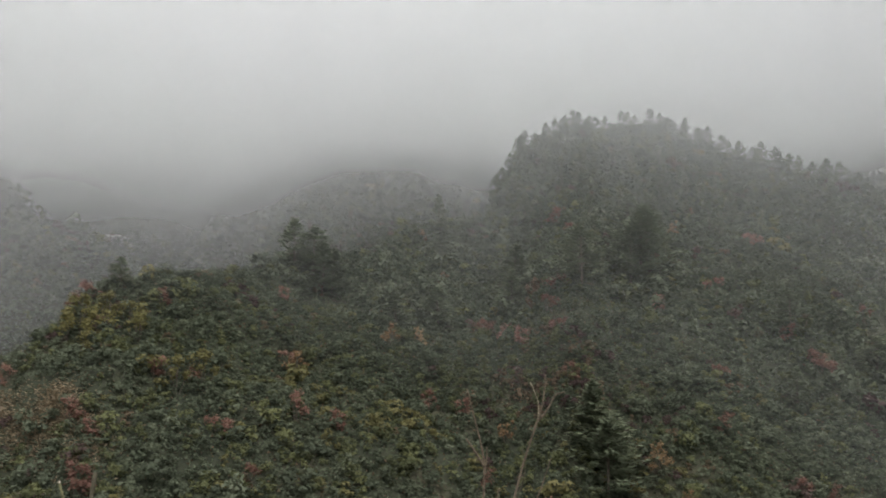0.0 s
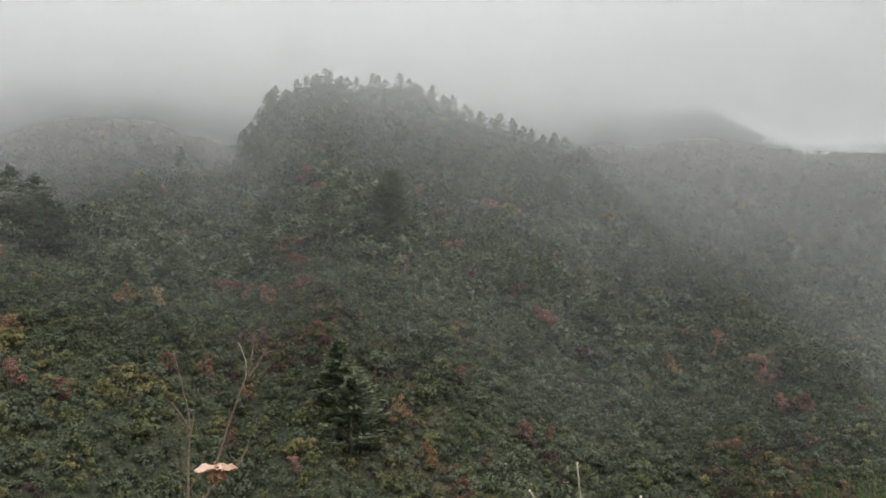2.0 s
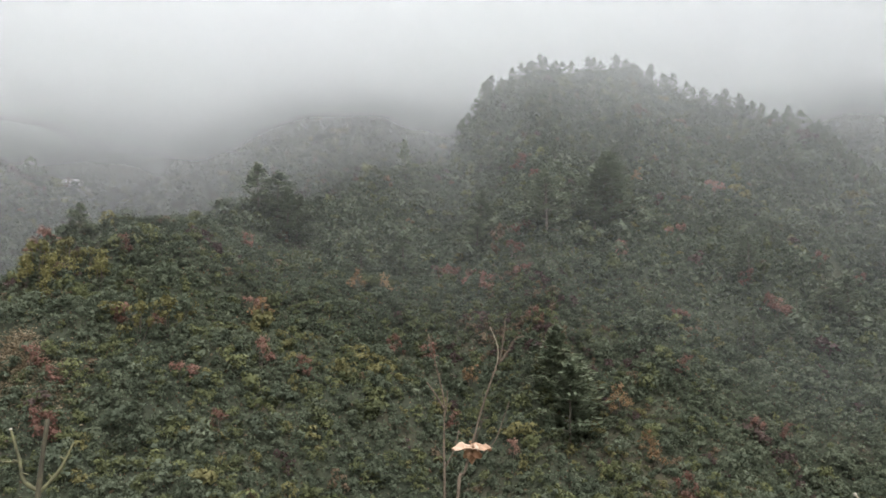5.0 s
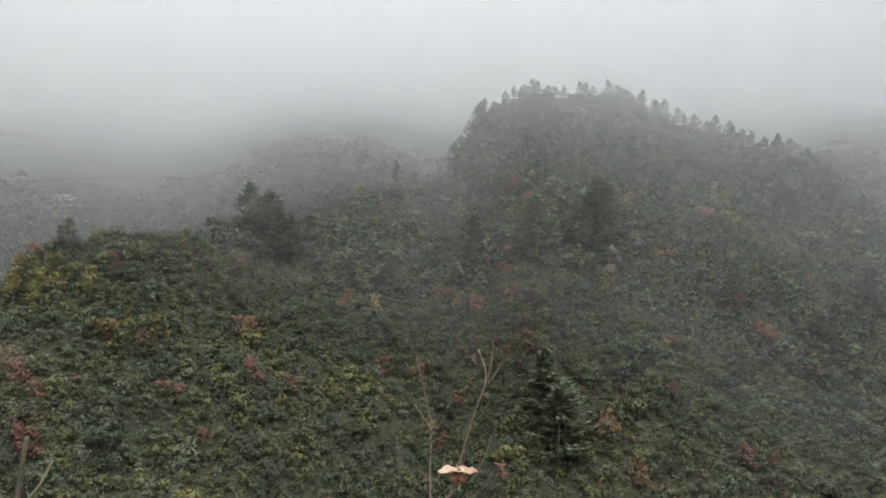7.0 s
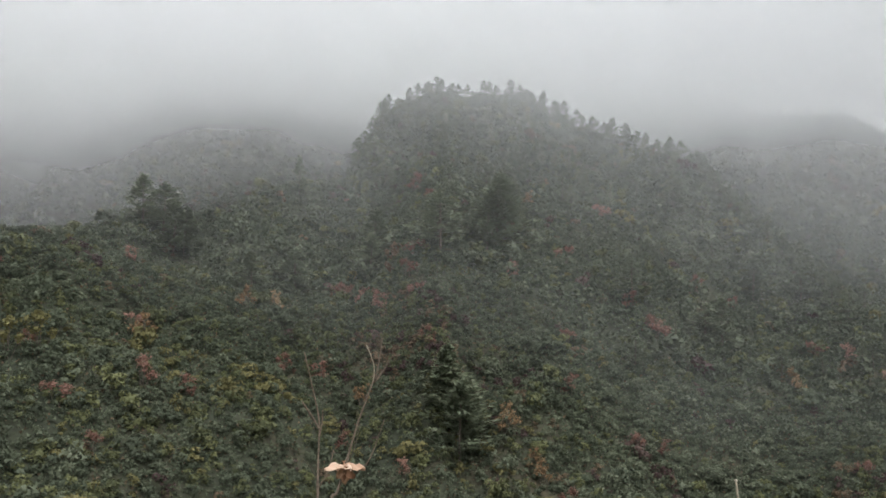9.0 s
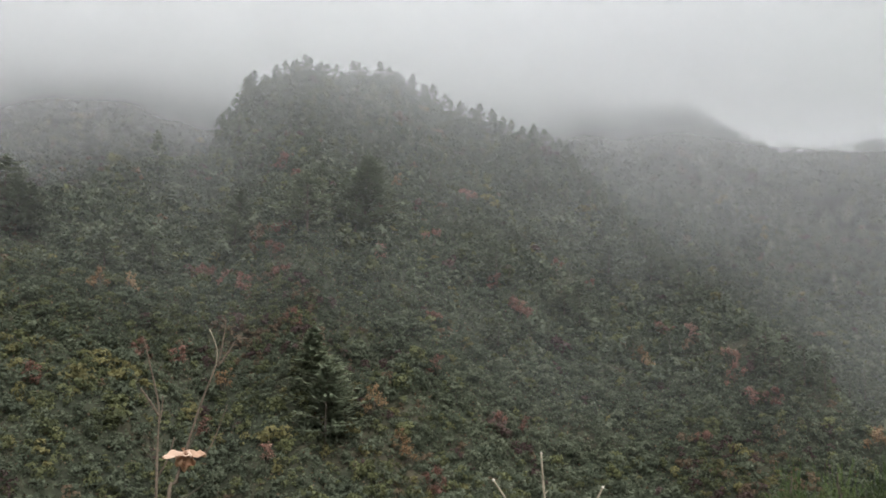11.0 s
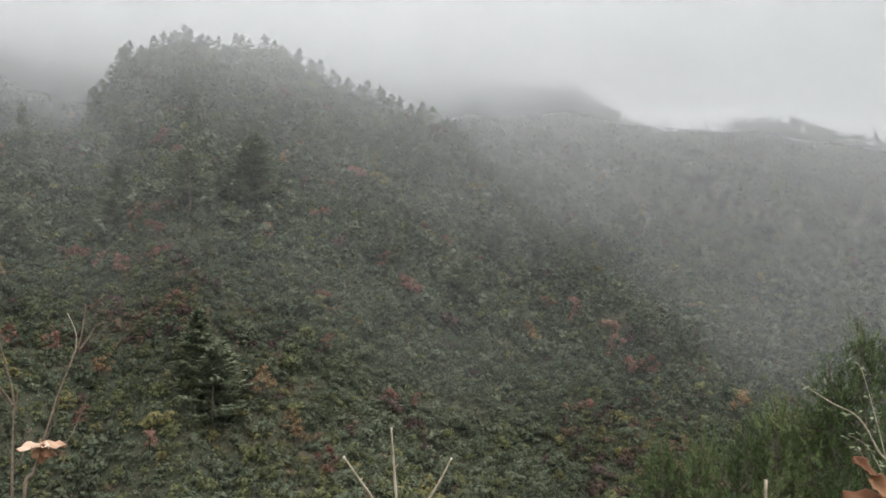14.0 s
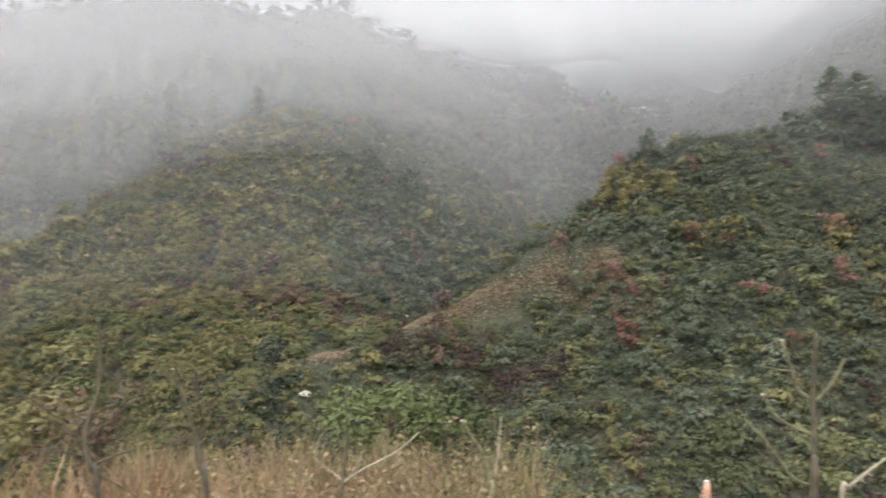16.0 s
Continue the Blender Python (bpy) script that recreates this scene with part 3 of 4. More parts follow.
def plant(models, az, el, height, rng, scale, broad=1.0):
    p = far_base(az, el, height)
    m = copy_thing(models[rng.integers(len(models))], pose(p.x, p.y, p.z - 0.1, 0, 0, rng.uniform(0, 360)) @ Matrix.Diagonal((scale * broad, scale * broad, scale * rng.uniform(0.9, 1.15), 1)))
    return m


def put_away(models):
    for m in models:
        for o in (*m.children_recursive, m):
            bpy.data.objects.remove(o)


rng = np.random.default_rng(11)
PINES_AT = [(-10.9, 6.5, 6), (-9.6, 6.0, 6.5), (-8.9, 5.2, 6), (-8.2, 4.9, 5), (13.4, 6.2, 7), (14.6, 7.4, 7), (11.2, -6.8, 6), (10.4, -4.4, 4), (12.0, -7.6, 5), (-22.5, 4.1, 3), (-20.2, 5.2, 2.8), (-3.5, 2.5, 5), (10.9, -5.3, 6), (14.1, 6.9, 9), (5.1, 5.1, 6), (10.0, 6.4, 7), (11.6, -8.5, 6),
            (-5.1, 7.3, 5), (-14.7, 5.9, 3), (29.8, -0.8, 5), (-17.3, 5.8, 2.6), (13.2, 9.2, 7), (14.9, 8.4, 7), (9.8, 6.7, 6), (4.9, 3.8, 5), (28.7, -0.8, 5), (31.8, 2.5, 6),
            (36.5, 5.7, 5), (23.8, 2.1, 5), (26.6, 8.3, 5), (-0.4, 2.5, 6)]
CONIFERS_AT = [(43.1, -3.9, 5), (44.6, -4.2, 5), (45.8, -5.2, 5), (47.2, -5.9, 4.5), (48.1, -5.3, 5), (50.8, -4.4, 5), (42.2, -2.9, 5), (-19.4, 5.3, 2.6), (-23.1, 3.9, 2.8), (-28.1, 0.6, 3)]
pines = [pine(rng, 6.0, s, 1700) for s in (2.5, 2.9, 2.2)]
narrow = [pine(rng, 6.0, s, 750) for s in (1.7, 1.5, 1.9)]
for m in pines:
    tagged(m, "dark green pine tree standing among lower brushwood", "pine tree", "pines on the slope")
for m in narrow:
    tagged(m, "slender dark conifer half lost in the mist", "conifer", "conifers along the ridges")
for az, el, h in PINES_AT:
    plant(pines, az, el, h * 1.4, rng, h * 1.4 / 6, 1.35)
for az, el, h in CONIFERS_AT:
    plant(narrow, az, el, h * 1.3, rng, h * 1.3 / 6)
# the skyline of the main hill, and thinner rows on the ridges beyond
crest = [(a, *(np.interp(a, RIDGES[0][3], RIDGES[0][k]) for k in (4, 5))) for a in np.arange(3.6, 38, 0.5)]
for a, e, d in crest:
    a += rng.uniform(-0.25, 0.25)
    r = d + rng.uniform(-6, 3)
    h = rng.uniform(4.6, 7.0) * (1.15 if 8.5 < a < 11.8 else 1.0)
    x, y = r * math.sin(radians(a)), r * math.cos(radians(a))
    copy_thing(pines[rng.integers(3)], pose(x, y, float(land(x, y)) - 0.1, 0, 0, rng.uniform(0, 360)) @ Matrix.Diagonal((h / 6, h / 6, h / 6, 1)))
for ridge, a0, a1, step in ((2, 27, 48, 1.1), (3, 44, 58, 0.8), (1, -17, 1, 2.4)):
    for a in np.arange(a0, a1, step):
        a += rng.uniform(-0.3, 0.3)
        r = np.interp(a, RIDGES[ridge][3], RIDGES[ridge][5]) + rng.uniform(-8, 2)
        h = rng.uniform(4.5, 6.5)
        x, y = r * math.sin(radians(a)), r * math.cos(radians(a))
        copy_thing((pines if rng.random() < 0.5 else narrow)[rng.integers(3)], pose(x, y, float(land(x, y)) - 0.1, 0, 0, rng.uniform(0, 360)) @ Matrix.Diagonal((h / 6, h / 6, h / 6, 1)))
# dark conifers among the brushwood of the upper slope, and the woods behind the spur across the ravine
for a0, a1, e0, e1, count, small, large in ((4, 34, 8, 14.5, 50, 4.5, 7), (22, 46, -4, 8, 22, 4, 6), (-68, -47, 1.5, 10, 90, 6, 9), (-16, 2, 8, 14, 16, 5, 8), (34, 56, 1, 9, 36, 4, 7)):
    for _ in range(count):
        a = rng.uniform(a0, a1)
        low_edge = np.interp(a, RIDGES[5][3], RIDGES[5][4]) if a < -40 else -90
        e = rng.uniform(max(e0, low_edge + 0.5), e1)
        h = rng.uniform(small, large)
        if meet(a, e).length < 380:
            plant(pines if rng.random() < 0.6 else narrow, a, e, h, rng, h / 6)
put_away(pines + narrow)

# red, orange and yellow shrubs: bearing, angle
REDS_A = [(3.5, 1.2), (5.6, 0.6), (8.2, 4.4), (7.6, 3.1), (8.2, 1.5), (15.3, 3.0), (19.0, 4.0), (9.3, -2.0), (23.6, 0.9), (24.9, -0.8), (25.7, -1.3), (28.0, 1.9), (30.5, 0.9), (19.5, -5.0),
          (-11.2, -0.9), (-7.5, -5.3), (1.4, -4.6), (-23.8, -5.5), (-24.4, -9.1), (-13.5, -9.1), (3.3, -9.3), (7.6, -11.1), (-25.0, -4.4), (-17.7, -2.0), (-20.0, -1.8), (-10.5, -4.7)]
REDS_B = [(-0.9, -4.0), (-19.7, 2.9), (-24.7, 2.3), (-11.6, 3.6), (-15.7, -5.6), (26.0, -9.0), (3.4, 7.9), (8.2, 9.1), (9.4, 8.4), (21.5, 7.2), (15.0, 6.0), (35.5, -2.2), (37.5, -2.4), (40.0, -4.0),
          (40.2, -5.5), (41.4, -6.7), (42.9, -6.6), (19.8, -13.5), (25.4, -0.8), (19.3, -1.8), (38.4, -9.5), (24.0, -9.1), (-29.0, -2.2), (-24.1, -8.7), (-19.7, -1.5), (4.4, 0.9), (2.8, 1.3)]
ORANGES = [(-10.4, -1.7), (14.9, -8.1), (16.9, -10.5), (-3.7, 0.4), (-1.8, 0.2), (33.9, -4.0), (16.4, 8.1), (48.6, -9.0), (4.5, -6.1), (17.6, -11.5), (34.4, -4.4)]
YELLOWS = [(-23.7, 1.1), (-22.0, 1.9), (-25.6, 0.6), (-16.9, -2.2), (-25.0, 1.4), (-23.2, 2.1), (-18.6, -2.4), (-24.4, 0.4), (-21.2, 1.0), (-55, -2), (-58, -1), (-52, 1)]
for name, mat, places, label, group, size in (("red_shrub", RED_LEAF, REDS_A + REDS_B, "shrub with dull red autumn leaves among evergreen brushwood", "red shrubs on the slope", 1.65),
                                              ("russet_shrub", BRACKEN, ORANGES, "russet-brown shrub with withered leaves on the slope", "russet shrubs on the slope", 1.75),
                                              ("yellow_shrub", YELLOW_LEAF, YELLOWS, "yellow-leaved tall shrub on the crest of the spur", "yellow shrubs on the spur", 2.2)):
    models = [tagged(bush(rng, name, mat, 420, 0.09, 1.0), label, "shrub", group) for _ in range(3)]
    for az, el in places:
        far = meet(az, el).length
        plant(models, az, el, 1.6 * size, rng, size * rng.uniform(0.8, 1.15) * (1 + max(0, far - 110) / 260))
    put_away(models)

# ---- the cut strip at the end of the spur ----
def low_litter(name, mat, spots, count, size, label, category, height=0.35, seed=3):
    g = np.random.default_rng(seed)
    vs = []
    for az, el, radius in spots:
        c = meet(az, el)
        n = int(count * radius * radius)
        a, r = g.uniform(0, 6.28, n), radius * 0.62 * np.abs(g.normal(size=n)) ** 0.8
        x, y = c.x + r * np.cos(a), c.y + r * np.sin(a)
        z = land(x, y)
        v, f = leaf_cloud(g, n, [(0, 0, 0, 0.01)], size, up=1.2, corners=4)
        v = v.reshape(n, 4, 3) + np.stack([x, y, z + g.uniform(0.05, height, n)], -1)[:, None, :]
        vs.append(v.reshape(-1, 3))
    v = np.concatenate(vs)
    ob = build(name, v, np.arange(len(v)).reshape(-1, 4), mat, tone=np.repeat(g.random(len(v) // 4), 4))
    return tagged(ob, label, category, kind="stuff")


low_litter("dead_bracken", FERN, CLEARED + [(-25.5, -5.5, 4), (-27.5, -6.0, 3.5), (-24, -7.0, 3)], 170, 0.14, "flattened brown bracken and cut brushwood on bare soil", "bracken")
low_litter("purplish_brushwood", PURPLE_LEAF, [(-40.9, -10.4, 2.5), (-38.5, -9.8, 2.2), (-31.5, -12.6, 4), (-29, -11.4, 3.5), (-33.5, -12.4, 3), (-35.5, -10.8, 2.5)], 90, 0.16, "leafless purplish-brown brushwood below the cut strip", "brushwood", 1.4)


def boulder(az, el, size, label, rng):
    p = meet(az, el)
    b = bmesh.new()
    bmesh.ops.create_icosphere(b, subdivisions=3, radius=1.0)
    for v in b.verts:
        k = 1 + 0.35 * noise.noise(v.co * 1.3 + Vector((az, el, 0))) + 0.12 * noise.noise(v.co * 4)
        v.co = Vector((v.co.x * size[0] * k, v.co.y * size[1] * k, v.co.z * size[2] * k))
    me = bpy.data.meshes.new("boulder")
    b.to_mesh(me); b.free()
    me.materials.append(ROCK)
    ob = new("boulder", me)
    ob.matrix_world = pose(p.x, p.y, p.z + size[2] * 0.3, 0, 8, -az)
    return tagged(ob, label, "boulder", "pale rocks")


boulder(-40.6, -7.4, (1.2, 0.7, 0.36), "pale flat boulder lying in flattened bracken", rng)
boulder(-41.9, -8.1, (0.5, 0.4, 0.3), "small pale stone lying in flattened bracken", rng)
boulder(-47.7, -12.7, (0.7, 0.5, 0.35), "pale stone beside a dark green bush", rng)
boulder(-22.9, 6.9, (4.5, 2.0, 1.3), "long pale rock slab at the head of the valley", rng)
boulder(-22.2, 6.5, (3.0, 1.5, 0.9), "pale rock slab at the head of the valley", rng)


# ---- trees on the near slope below the path ----
def near_tree(name, az, el_top, r, height, width, mat, label, sprays, size, rng):
    x, y = r * math.sin(radians(az)), r * math.cos(radians(az))
    g = float(land(x, y))
    top = EYE + r * math.tan(radians(el_top))
    full = top - g
    base = new(name)
    base.matrix_world = pose(x, y, g, 0, 0, rng.uniform(0, 360))
    lobes, limbs = [], [tube([(0, 0, -0.4), (0.1, 0.05, full * 0.5), (0, 0.1, full * 0.85)], 0.09, 0.03, 7)]
    deep = max(height, 0.8 * full)
    sprays = int(sprays * (1 + 0.35 * (deep / height - 1)))
    for k in range(20):
        a, q = rng.uniform(0, 6.28), rng.uniform(0.1, 0.85) * width
        c = (q * math.cos(a), q * math.sin(a), full - deep * (0.08 + 0.85 * rng.random()) * (0.35 + 0.65 * q / width) - 0.2 * width)
        lobes.append((*c, rng.uniform(0.25, 0.42) * width))
        limbs.append(tube([(0, 0, max(0.1, c[2] - 0.8)), (c[0] * 0.6, c[1] * 0.6, c[2] - 0.3), c], 0.025, 0.008, 5))
    build("trunk", *merged(limbs), BARK, base)
    v, f = leaf_cloud(rng, sprays, lobes, size, up=0.6, corners=4)
    build("crown", v, f, mat, base, tone=np.zeros(len(v)))
    return tagged(base, label, "tree", "trees below the path")


for az, el, r, h, w, mat, label, n, s in [
        (-42.5, -11.3, 17, 2.2, 1.5, BRIGHT_LEAF, "bushy tree with fresh green leaves below the path", 1500, 0.075),
        (-38.0, -12.0, 18, 2.4, 1.6, BRIGHT_LEAF, "bushy tree with fresh green leaves below the path", 1500, 0.075),
        (-45.3, -10.7, 19, 2.0, 1.0, MID_LEAF, "small leafy tree with yellow-green crown", 700, 0.075),
        (-50.3, -7.6, 30, 3.2, 1.5, DARK_LEAF, "dense dark green bushy tree beside pale stones", 1100, 0.1),
        (-55.5, -6.8, 24, 3.5, 2.0, OLIVE_LEAF, "small tree with thin olive-brown crown", 1300, 0.085),
        (-60.5, -5.5, 32, 3.6, 2.3, MID_LEAF, "small tree with green crown below the path", 1200, 0.11),
        (-65.5, -7.0, 26, 3.5, 2.2, OLIVE_LEAF, "small tree with thin olive-brown crown", 1200, 0.1),
        (-62.5, -9.6, 18, 2.6, 1.3, RUST_LEAF, "small half-bare tree with brown leaves", 600, 0.08),
        (-33.0, -15.5, 14, 1.8, 1.0, MID_LEAF, "low leafy tree below the path", 700, 0.07),
        (-28.0, -16.0, 16, 1.8, 1.1, DARK_LEAF, "dark leafy bush below the path", 700, 0.08),
        (-18.5, -12.3, 24, 2.6, 1.3, MID_LEAF, "leafy green bush below the path", 900, 0.09),
        (-12.0, -12.2, 26, 2.8, 1.5, MID_LEAF, "leafy green bush below the path", 900, 0.09),
        (-5.0, -13.3, 24, 2.4, 1.3, BRIGHT_LEAF, "leafy fresh green bush below the path", 800, 0.085)]:
    near_tree("leafy_tree", az, el, r, h, w, mat, label, n, s, rng)


# ---- saplings beside the path ----
def sapling(name, stem, branches, mat, twig_mat, label, r0, cut=None, category="sapling"):
    """stem and branches: runs of points; the stem is carried down into the ground. cut: the pale sawn ends."""
    x, y, z = stem[0]
    g = float(land(x, y))
    base = new(name)
    base.matrix_world = Matrix.Translation((x, y, g))
    off = Vector((x, y, g))
    run = [(x, y, g - 0.1), (x, y, (g + z) / 2)] + list(stem)
    run = [Vector(p) - off for p in run]
    build("stem", *tube(run, r0 * 1.5, r0 * 0.55, 8, 0.12, rng), mat, base, smooth=True)
    for pts, r, *own in branches:
        pts = [Vector(p) - off for p in pts]
        buds = [tube(pts, r, r * 0.5, 6, 0.12, rng)]
        for q in range(3):
            t = rng.uniform(0.2, 0.95)
            i = min(int(t * (len(pts) - 1)), len(pts) - 2)
            p = pts[i].lerp(pts[i + 1], t * (len(pts) - 1) - i)
            d = Vector(rng.normal(size=3)).normalized() * r * 3
            buds.append(tube([p, p + d], r * 0.5, r * 0.25, 5))
        build("branch", *merged(buds), own[0] if own else twig_mat, base, smooth=True)
    for p, d, r in cut or ():
        p, d = Vector(p) - off, Vector(d).normalized()
        build("cut_end", *tube([p - d * r * 0.4, p + d * r * 0.9], r * 0.95, r * 0.7, 8, 0.1, rng), CUT_WOOD, base, smooth=False)
    return tagged(base, label, category)


def curled_leaf(length, width, curl, rng):
    """One withered blade with ragged edges, bent along and cupped across. Returns verts and faces."""
    n, m = 11, 7
    v = []
    cup, twist = rng.uniform(0.15, 0.5), rng.uniform(-0.9, 0.9)
    for i in range(n):
        t = i / (n - 1)
        w = width * math.sin(math.pi * min(1, 0.05 + t * 0.94)) ** 0.75 * rng.uniform(0.82, 1.15)
        for j in range(m):
            s = j / (m - 1) - 0.5
            y, z = s * w, cup * width * 2 * s * s + 0.11 * width * math.sin(9 * t + 7 * s + 20 * twist) + rng.uniform(-1, 1) * 0.05 * width
            a = twist * t
            v.append((t * length * math.cos(curl * t * 0.6) + rng.uniform(-1, 1) * 0.012 * length, y * math.cos(a) - z * math.sin(a), y * math.sin(a) + z * math.cos(a) - curl * length * t * t * 0.45))
    f = [(i * m + j, (i + 1) * m + j, (i + 1) * m + j + 1, i * m + j + 1) for i in range(n - 1) for j in range(m - 1)]
    return np.array(v), np.array(f)


def leaf_part(parent, at_point, turn, length, width, curl, mat=None, name="withered_leaf"):
    v, f = curled_leaf(length, width, curl, rng)
    m = np.array(Euler([radians(a) for a in turn]).to_matrix())
    v = v @ m.T + np.array(Vector(at_point) - parent.matrix_world.translation)
    ob = build(name, v, f, mat or DEAD_LEAF, parent, smooth=True)
    s = ob.modifiers.new("thickness", "SOLIDIFY")
    s.thickness = 0.0005
    return ob


leaf_sapling = sapling("sapling", [(0.159, 2.287, 1.009), (0.179, 2.303, 1.076), (0.206, 2.321, 1.165), (0.236, 2.337, 1.267), (0.279, 2.349, 1.387)],
    [([(0.279, 2.349, 1.385), (0.281, 2.36, 1.434), (0.259, 2.37, 1.493)], 0.0024, PALE_TWIG), ([(0.281, 2.349, 1.383), (0.310, 2.36, 1.417), (0.332, 2.365, 1.454), (0.362, 2.37, 1.465)], 0.0036),
     ([(0.284, 2.349, 1.39), (0.297, 2.36, 1.45), (0.305, 2.37, 1.517)], 0.003), ([(0.205, 2.316, 1.143), (0.236, 2.331, 1.231), (0.233, 2.342, 1.302)], 0.0022, MOSSY),
     ([(0.19, 2.311, 1.10), (0.262, 2.317, 1.152), (0.298, 2.329, 1.233), (0.313, 2.334, 1.276)], 0.0022, TWIG), ([(0.17, 2.291, 1.02), (0.215, 2.294, 1.037), (0.26, 2.299, 1.068)], 0.0022, MOSSY)],
    TWIG, TWIG, "bare thin sapling holding a withered tan leaf", 0.0042)
for turn, length, width, curl, mat in (((-26, 3, 182), 0.058, 0.034, 0.2, DEAD_LEAF), ((26, 4, -4), 0.06, 0.034, 0.2, DEAD_LEAF), ((20, -6, 215), 0.032, 0.03, 0.7, DEAD_LEAF), ((30, -8, 300), 0.028, 0.028, 0.9, DEAD_LEAF),
                                       ((75, 50, 300), 0.046, 0.034, 1.1, TAN_LEAF), ((-60, 58, 235), 0.044, 0.03, 1.2, TAN_LEAF), ((40, 70, 345), 0.05, 0.03, 0.9, TAN_LEAF), ((-50, 66, 190), 0.04, 0.028, 0.9, TAN_LEAF),
                                       ((10, 80, 270), 0.054, 0.026, 0.6, TAN_LEAF), ((60, -50, 80), 0.024, 0.02, 0.9, TAN_LEAF)):
    leaf_part(leaf_sapling, (0.198, 2.30, 1.148), turn, length, width, curl, mat)
sapling("sapling", [(0.129, 2.482, 0.963), (0.128, 2.514, 1.106), (0.13, 2.534, 1.223)],
    [([(0.13, 2.534, 1.22), (0.103, 2.539, 1.264), (0.073, 2.543, 1.306)], 0.0045), ([(0.13, 2.534, 1.22), (0.124, 2.54, 1.271), (0.100, 2.55, 1.368), (0.076, 2.556, 1.461)], 0.0035),
     ([(0.129, 2.529, 1.19), (0.137, 2.536, 1.238), (0.139, 2.539, 1.28)], 0.003), ([(0.129, 2.506, 1.068), (0.103, 2.514, 1.109), (0.078, 2.518, 1.134)], 0.0022, MOSSY),
     ([(0.129, 2.50, 1.04), (0.16, 2.50, 1.10), (0.175, 2.51, 1.16)], 0.003)],
    TWIG, TWIG, "bare thin sapling with dark forked twigs", 0.0042)
sapling("cut_stem", [(0.545, 0.772, 1.20), (0.545, 0.775, 1.289)],
    [([(0.545, 0.772, 1.28), (0.520, 0.800, 1.335), (0.505, 0.815, 1.362), (0.491, 0.827, 1.386)], 0.0022), ([(0.545, 0.772, 1.28), (0.542, 0.790, 1.335), (0.543, 0.802, 1.379), (0.544, 0.811, 1.417)], 0.0022),
     ([(0.545, 0.772, 1.28), (0.572, 0.774, 1.334), (0.590, 0.773, 1.361), (0.603, 0.772, 1.383)], 0.002)],
    PALE_TWIG, PALE_TWIG, "pale pruned stem with three cut shoots", 0.0044,
    [((0.491, 0.827, 1.386), (-0.5, 0.4, 0.8), 0.002), ((0.544, 0.811, 1.417), (0, 0.2, 1), 0.0018), ((0.603, 0.772, 1.383), (0.5, 0, 0.8), 0.0018)])
sapling("mossy_sapling", [(-0.429, 0.957, 1.214), (-0.434, 0.982, 1.291), (-0.439, 0.998, 1.359), (-0.438, 1.013, 1.437)],
    [([(-0.437, 0.997, 1.351), (-0.457, 0.996, 1.365), (-0.464, 0.999, 1.389), (-0.478, 1.003, 1.426)], 0.003), ([(-0.464, 0.999, 1.387), (-0.481, 0.995, 1.388), (-0.501, 0.991, 1.392)], 0.0018),
     ([(-0.436, 0.986, 1.311), (-0.461, 0.984, 1.319), (-0.481, 0.982, 1.331), (-0.497, 0.984, 1.356)], 0.0026), ([(-0.437, 0.997, 1.351), (-0.419, 1.006, 1.374), (-0.406, 1.015, 1.407)], 0.0028),
     ([(-0.432, 0.970, 1.251), (-0.457, 0.967, 1.259), (-0.485, 0.970, 1.293), (-0.517, 0.971, 1.325)], 0.0025)],
    MOSSY, LICHEN, "pruned sapling with yellow-green lichen on its branches", 0.0047,
    [((-0.478, 1.003, 1.426), (-0.3, 0, 1), 0.002), ((-0.497, 0.984, 1.356), (-0.4, 0, 1), 0.0019)])
sapling("pale_stem", [(-0.397, 0.945, 1.20), (-0.394, 0.960, 1.262)], [([(-0.394, 0.960, 1.258), (-0.369, 0.971, 1.284), (-0.340, 0.982, 1.31)], 0.0025)],
    PALE_TWIG, PALE_TWIG, "pale pruned stem with one side shoot", 0.0039, [((-0.394, 0.960, 1.262), (0, 0, 1), 0.0028)])
sapling("sapling", [(-1.297, 0.512, 1.185), (-1.315, 0.514, 1.24), (-1.329, 0.513, 1.284), (-1.332, 0.539, 1.35), (-1.338, 0.548, 1.408), (-1.344, 0.552, 1.458)],
    [([(-1.326, 0.513, 1.272), (-1.342, 0.496, 1.299), (-1.358, 0.477, 1.326), (-1.377, 0.451, 1.354)], 0.0022), ([(-1.328, 0.514, 1.284), (-1.322, 0.538, 1.305), (-1.317, 0.559, 1.331)], 0.0019),
     ([(-1.316, 0.515, 1.244), (-1.305, 0.539, 1.252), (-1.291, 0.567, 1.257)], 0.0017), ([(-1.32, 0.515, 1.255), (-1.339, 0.485, 1.268), (-1.356, 0.454, 1.276)], 0.0017),
     ([(-1.312, 0.516, 1.231), (-1.30, 0.531, 1.221), (-1.273, 0.559, 1.192)], 0.0025)],
    MOSSY, MOSSY, "leafless sapling with straggling side branches", 0.0039)
sapling("sapling", [(-1.056, 0.526, 1.225), (-1.071, 0.532, 1.271), (-1.083, 0.534, 1.31), (-1.102, 0.53, 1.364), (-1.116, 0.524, 1.405)],
    [([(-1.083, 0.536, 1.313), (-1.08, 0.548, 1.329), (-1.075, 0.559, 1.34)], 0.0019), ([(-1.08, 0.535, 1.302), (-1.094, 0.523, 1.318), (-1.11, 0.505, 1.335)], 0.0017)],
    MOSSY, MOSSY, "leafless sapling with a forked tip", 0.0033, [((-1.116, 0.524, 1.405), (-0.3, 0, 1), 0.0019)])
